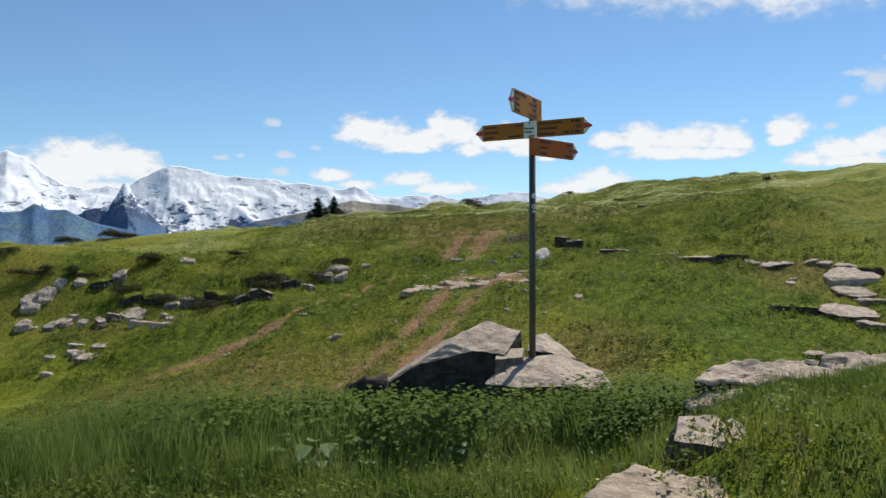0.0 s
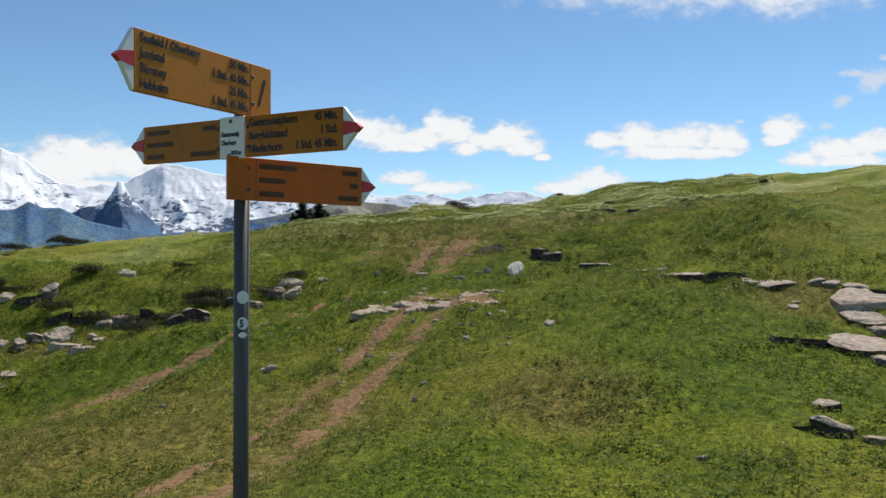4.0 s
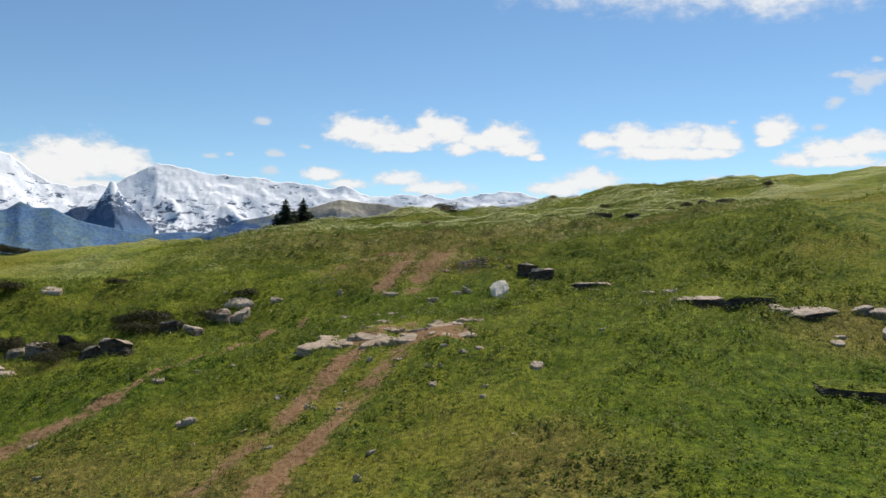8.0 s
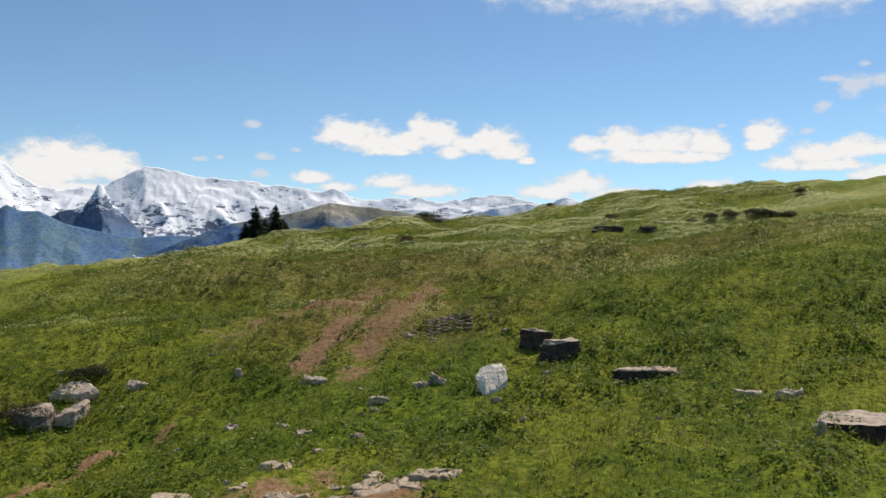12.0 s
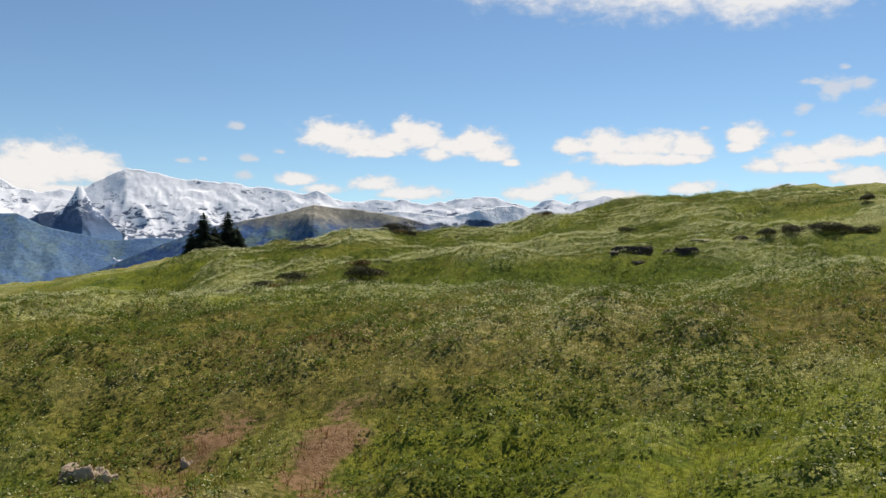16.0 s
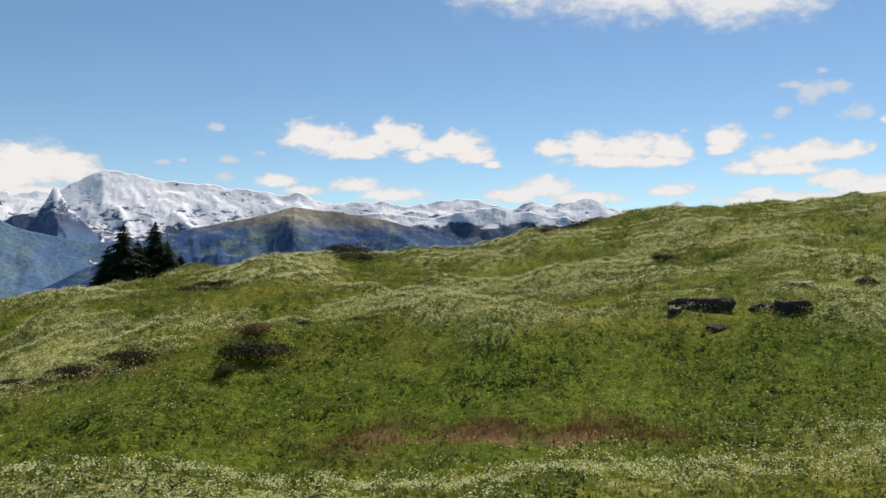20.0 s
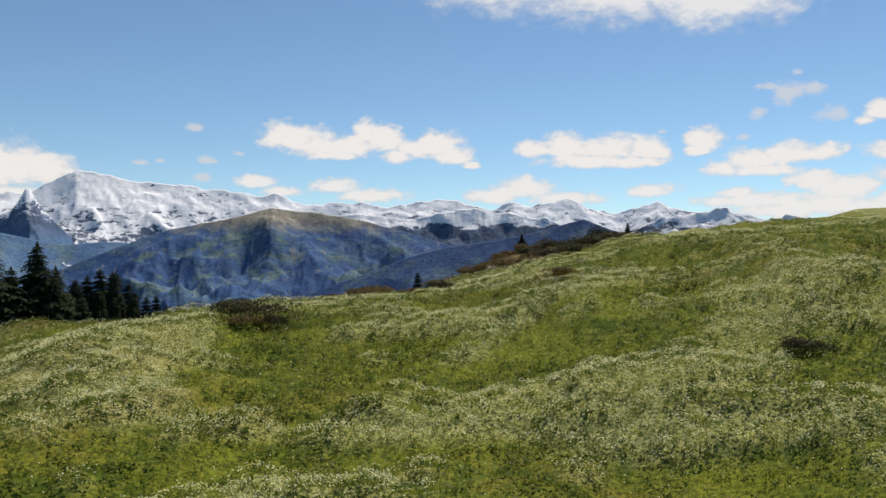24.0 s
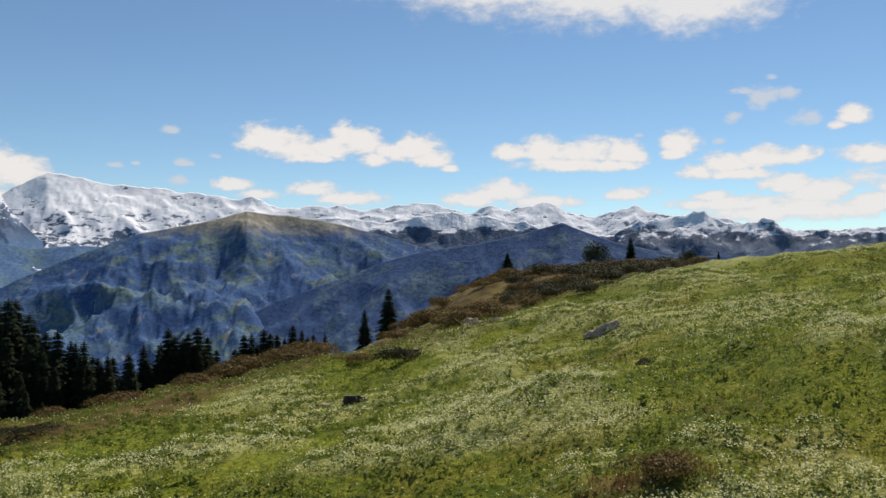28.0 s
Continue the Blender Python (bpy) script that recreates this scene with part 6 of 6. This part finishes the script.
def leafy_plant(seed, mat, label, stalks, size, high, wide):
    """A clump of broad leaves on arching stalks; each leaf has a folded blade."""
    rng = np.random.RandomState(seed)
    ob = base("leafy_plant", 0, 0, 0, label, "plant")
    verts, faces = [], []
    for i in range(stalks):
        a, out, up = rng.uniform(0, math.tau), wide * math.sqrt(rng.uniform(0.02, 1.0)), high * rng.uniform(0.3, 1.0)
        way, side = np.array([math.cos(a), math.sin(a), 0]), np.array([-math.sin(a), math.cos(a), 0])
        root, s = way * out + (0, 0, up), size * rng.uniform(0.6, 1.3)
        pitch = rng.uniform(-0.5, 0.35)
        run = way * math.cos(pitch) + np.array([0, 0, math.sin(pitch)])
        fold = np.array([0, 0, 0.18 * s])
        k = len(verts)
        verts += [root, root + run * s * 0.35 + side * s * 0.36 + fold, root + run * s * 0.78 + side * s * 0.26 + fold * 0.5, root + run * s,
                  root + run * s * 0.78 - side * s * 0.26 + fold * 0.5, root + run * s * 0.35 - side * s * 0.36 + fold, root + run * s * 0.5]
        faces += [(k, k + 1, k + 6, k + 5), (k + 1, k + 2, k + 3, k + 6), (k + 6, k + 3, k + 4, k + 5)]
    part("leaves", mesh_of("leaves", np.array(verts), np.array(faces), False), mat, ob)
    for i in range(5):
        a = rng.uniform(0, math.tau)
        part("stalk", twig_mesh((0, 0, -0.05), (wide * 0.6 * math.cos(a), wide * 0.6 * math.sin(a), high * 0.8), 0.006, rng), HERB, ob)
    return ob


PLANTS = "leafy plants below the signpost"
stand(leafy_plant(41, DOCK, "dark green dock plant with broad leaves below the boulder", 280, 0.075, 0.50, 0.42),
      [(-0.25, 6.5, 0, 1.0), (0.35, 6.6, 60, 0.9), (-0.9, 6.85, 130, 1.1), (-1.5, 6.95, 200, 1.0), (0.0, 7.0, 280, 1.15), (-0.5, 6.3, 20, 0.8), (-2.3, 6.6, 66, 0.85)], PLANTS)
stand(leafy_plant(42, CLUMP, "dense dark green herb clump below the boulder", 520, 0.05, 0.50, 0.42),
      [(0.75, 6.5, 0, 0.85), (1.2, 6.4, 80, 0.75), (0.2, 6.6, 150, 1.0), (-0.6, 7.1, 210, 1.2), (1.5, 5.8, 20, 0.95), (-0.3, 7.2, 80, 1.25), (0.25, 7.15, 140, 1.15), (0.6, 6.6, 200, 0.8),
       (-1.0, 7.3, 300, 1.1), (1.3, 6.05, 20, 0.9), (1.25, 5.6, 130, 0.6), (0.8, 6.85, 33, 1.1), (1.2, 6.85, 190, 1.0), (0.5, 7.05, 77, 1.05), (1.5, 6.95, 5, 0.85), (-0.75, 7.4, 140, 0.95),
       (-2.2, 6.9, 240, 1.0), (-3.3, 6.7, 330, 1.1)]
      + [(-1.2, 7.2, 40, 1.0), (-0.2, 6.9, 70, 1.0), (1.75, 5.35, 160, 0.5),
         (-2.8, 7.15, 95, 1.25), (-1.5, 7.0, 175, 1.3), (-2.0, 6.6, 20, 1.2), (-3.9, 7.0, 200, 1.2), (0.45, 6.45, 15, 1.2), (-0.05, 6.55, 250, 1.2), (1.35, 6.25, 310, 1.1)], PLANTS)
stand(leafy_plant(43, LIME, "fresh yellow-green lady's mantle clump by the boulder", 150, 0.08, 0.22, 0.34),
      [(1.55, 6.55, 0, 1.2), (1.3, 6.75, 140, 1.1), (1.75, 6.3, 210, 1.2), (2.0, 5.95, 40, 0.9), (1.0, 6.7, 70, 1.1), (1.95, 6.2, 90, 0.9), (1.35, 6.65, 180, 0.7), (2.15, 6.75, 300, 0.8), (0.25, 5.95, 30, 0.55)], PLANTS)

stand(leafy_plant(44, BUTTERBUR, "pale green butterbur clump with large leaves", 46, 0.15, 0.34, 0.34),
      [(-0.92, 6.35, 0, 1.0), (0.03, 6.3, 120, 0.9), (-0.62, 6.2, 220, 0.8), (-1.5, 6.4, 60, 0.7), (0.32, 6.15, 300, 0.6)], PLANTS)

# ---- shrubs ----
DWARF = "dark dwarf shrubs on the meadow"
dwarf = shrub("dwarf_shrub", SHRUB, "dark green dwarf juniper shrub low on the meadow", "shrub", 51, 2.0, 1.4, 0.85, 3000, 0.085, 0.45)
stand(dwarf, [(2.6, 92.2, 20, 1.15), (1.75, 90.6, 90, 0.5), (-1.9, 92.4, 200, 0.8),
              (-3.9, 92.6, 160, 0.75), (29.2, 96.5, 40, 0.8), (31.2, 96.8, 250, 1.0), (23.9, 111.8, 300, 0.75), (16.9, 166.2, 15, 1.5), (-9.3, 45.2, 33, 0.95),
              (-10.6, 45.4, 120, 0.7), (33.0, 97.5, 100, 0.9), (27.6, 96.8, 210, 0.55), (-13.2, 44.4, 0, 0.7), (42.0, 107.0, 60, 0.85), (34.4, 97.2, 10, 1.1), (35.8, 96.4, 140, 0.9),
              (-29.2, 64.4, 30, 0.9), (-26.6, 66.0, 80, 1.0), (-25.4, 66.3, 10, 0.9), (-21.5, 47.7, 120, 0.6), (-17.3, 49.0, 60, 0.8), (-12.2, 49.1, 10, 0.5), (-5.8, 47.0, 200, 0.5), (-23.1, 48.0, 90, 0.5)], DWARF)
mound = shrub("dwarf_shrub", SHRUB, "tall dark rounded shrub mound on the shoulder", "shrub", 55, 3.4, 2.4, 1.5, 4200, 0.10, 0.45, lumps=9)
stand(mound, [(4.4, 124.4, 0, 1.0), (5.7, 125.0, 70, 0.62), (-9.2, 43.9, 40, 0.55), (-12.4, 42.6, 110, 0.5), (-6.9, 45.3, 200, 0.4), (-10.6, 42.0, 10, 0.45), (-15.2, 44.9, 300, 0.55), (-17.6, 46.0, 90, 0.5), (-11.6, 41.2, 140, 0.35)], DWARF)
spread_shrub = shrub("dwarf_shrub", SHRUB, "wide flat dark green shrub spreading on the slope", "shrub", 52, 3.2, 1.8, 0.75, 3400, 0.09, 0.45, lumps=10)
stand(spread_shrub, [(-2.6, 110.9, 60, 0.75), (-2.7, 107.8, 170, 0.8), (6.4, 96.6, 20, 0.40), (3.6, 97.2, 130, 0.42), (24.8, 143.0, 70, 0.4),
                     (-20.5, 47.6, 20, 0.6), (-23.8, 47.8, 200, 0.7), (-26.0, 49.5, 100, 0.8), (-5.5, 92.9, 10, 0.55), (1.4, 145.8, 30, 0.7), (5.9, 50.2, 20, 0.22), (6.8, 48.3, 0, 0.2), (19.0, 95.3, 10, 0.4), (20.6, 95.2, 90, 0.36), (23.0, 94.8, 160, 0.4), (21.8, 93.9, 30, 0.22)], DWARF)
heath = shrub("heath_shrub", HEATH, "rusty brown-green heath shrub on the hill", "shrub", 53, 3.0, 2.4, 1.15, 2400, 0.13, 0.5, lumps=9)
rng = np.random.RandomState(9)
spots = []
while len(spots) < 165:
    x, y = rng.uniform(-8, 66), rng.uniform(170, 264)
    if heathland(np.array([x]), np.array([y]))[0] > 0.7 and (x > 20 or y < 186) and level(x, y) > -4:
        spots.append((x, y, rng.uniform(0, 360), rng.uniform(0.75, 1.6)))
spots += [(19.4, 94.9, 12, 0.32), (2.0, 94.3, 80, 0.55), (4.0, 123.2, 40, 0.6), (19.5, 128.2, 40, 0.55), (14.0, 170.0, 30, 0.8), (10.0, 176.0, 200, 0.9), (5.5, 180.0, 90, 0.8)]
stand(heath, spots, "heath shrubs on the hill")
dark = shrub("heath_shrub", SHRUB, "dark olive shrub thicket on the hill", "shrub", 54, 3.2, 2.6, 1.4, 2600, 0.13, 0.5, lumps=9)
stand(dark, [(33.0, 200, 0, 1.2), (36.0, 204, 80, 1.3), (39.5, 208, 150, 1.3), (42.5, 212, 220, 1.3), (45.5, 216, 20, 1.2), (34.5, 212, 300, 1.3), (38.0, 216, 60, 1.2),
             (30.5, 197, 100, 1.1), (48.5, 219, 200, 1.2), (52, 216, 40, 1.1), (56, 219, 140, 1.0), (60, 222, 240, 1.0), (36.5, 195, 10, 1.0),
             (33.0, 180, 50, 1.0), (36.0, 183, 120, 1.2), (39.0, 186, 200, 1.2), (42.0, 189, 300, 1.2), (31.0, 184, 15, 1.0), (35.0, 188, 260, 1.2), (45.0, 193, 70, 1.2), (48.0, 198, 160, 1.1), (39.5, 193, 330, 1.1)], "heath shrubs on the hill")

# ---- trees ----
PAIR, WOOD = "spruces on the shoulder", "spruces below the meadow"
tall = conifer(61, 8.0, 3.6, "dark green spruce tree on the meadow edge")
broad = conifer(62, 8.0, 6.6, "broad dark spruce tree with ragged boughs", ragged=0.7, full=0.72)
slim = conifer(63, 8.0, 2.9, "slim dark spruce tree with a pointed top", ragged=0.35)


def trees(ob, rows, group):
    """Trees by their place and the height of their tops."""
    places = []
    for x, y, top, turn in rows:
        places.append((x, y, turn, (top - level(x, y)) / 8.0))
    stand(ob, places, group)


trees(broad, [(-25.1, 165.5, 12.6, 0), (-22.4, 169.5, 13.0, 130), (-20.4, 168.5, 9.8, 250), (-26.8, 165.0, 9.6, 40), (-23.8, 167.0, 10.6, 20), (-18.6, 170.5, 7.6, 80), (-21.4, 171.5, 10.6, 310), (38.9, 242, 16.2, 140)], PAIR)
trees(tall, [(-43.5, 248, 8.6, 200), (-41.5, 249, 9.8, 60), (-38.5, 247, 9.4, 170), (-36.5, 250, 7.0, 15), (-33.5, 243, 4.6, 150), (-45, 246, 8.0, 20), (-40, 254, 9.0, 90), (-47, 252, 7.5, 75),
             (-30.5, 240, 4.8, 20), (-28.5, 239, 5.0, 60), (-36.0, 240, 4.2, 300), (-34.2, 246, 5.5, 15), (-38.8, 240, 6.0, 110), (-41, 238, 5.0, 210), (-44, 240, 5.5, 10),
             ] + [(-29.9, 321, -1.0, 30), (-22.4, 318, -0.4, 170), (-18.6, 322, -6.5, 60), (-32.6, 325, -5.0, 10), (-27.5, 326, -4.0, 100), (-15.0, 328, -7.0, 100), (-5.0, 336, -4.0, 50),
             (-8.2, 333, -2.5, 220), (-1.0, 338, -1.8, 300), (4.5, 338, -4.5, 20), (25.5, 355, 7.4, 80), (-45, 312, -6.5, 0), (-41, 314, -7, 40), (-37, 312, -6, 80), (-34, 316, -7.5, 120),
             (-28, 319, -2.5, 160), (-25, 320, -2, 200), (-20.5, 320, -3, 320), (-13, 331, -3.5, 40), (-6.5, 333, -3.5, 120), (3, 337, -5, 200), (-49, 308, -8, 20), (63.8, 255, 19.0, 10)], WOOD)
trees(slim, [(-42.0, 252, 8.7, 150), (-32.0, 238, 3.2, 0), (-27.0, 240, 3.4, 110), (-29.5, 236, 2.4, 160), (-27.5, 235, 0.2, 210), (-25, 238, 1.2, 260), (-24, 243, 0.6, 310), (-34, 232, -1, 100),
             (-37.5, 233, 1.4, 150), (-31.5, 233, -0.5, 250), (-40, 233, 2.0, 0), (-43, 234, 1.5, 45), (-36, 229, -3, 90), (-39, 228, -3, 130), (-33, 228, -4, 15), (-24.2, 237, 3.6, 75)] + [
             (-21.2, 238, 1.3, 15), (-17.9, 238, 0.6, 190), (-26.3, 240, 3.0, 260), (-22.6, 240, 0.0, 20), (-35.0, 318, -4.5, 200), (-26.5, 322, -4.0, 20), (-24, 316, -5, 240), (-31, 317, -6, 280),
             (-21.5, 315, -6, 0), (-11.0, 330, -3.2, 90), (-9.5, 329, -6, 80), (-3, 336, -5, 160), (1.5, 336, -3.0, 120), (7.5, 340, -4.5, 0), (18.5, 352, 1.4, 60), (76, 246, 16.4, 80),
             (-30, 231, -2.5, 70), (-27.5, 230, -4, 10), (-41.5, 230, -1, 200), (-45, 231, 1, 300)], WOOD)
round_tree = shrub("pine_tree", NEEDLES, "round dark mountain pine on the ridge", "tree", 64, 4.6, 4.2, 4.4, 3200, 0.2, 0.4, stems=5, lumps=10)
stand(round_tree, [(57.8, 256, 0, 1.55), (72.0, 250, 90, 0.85), (35.5, 250, 30, 0.55)], "pines on the ridge")
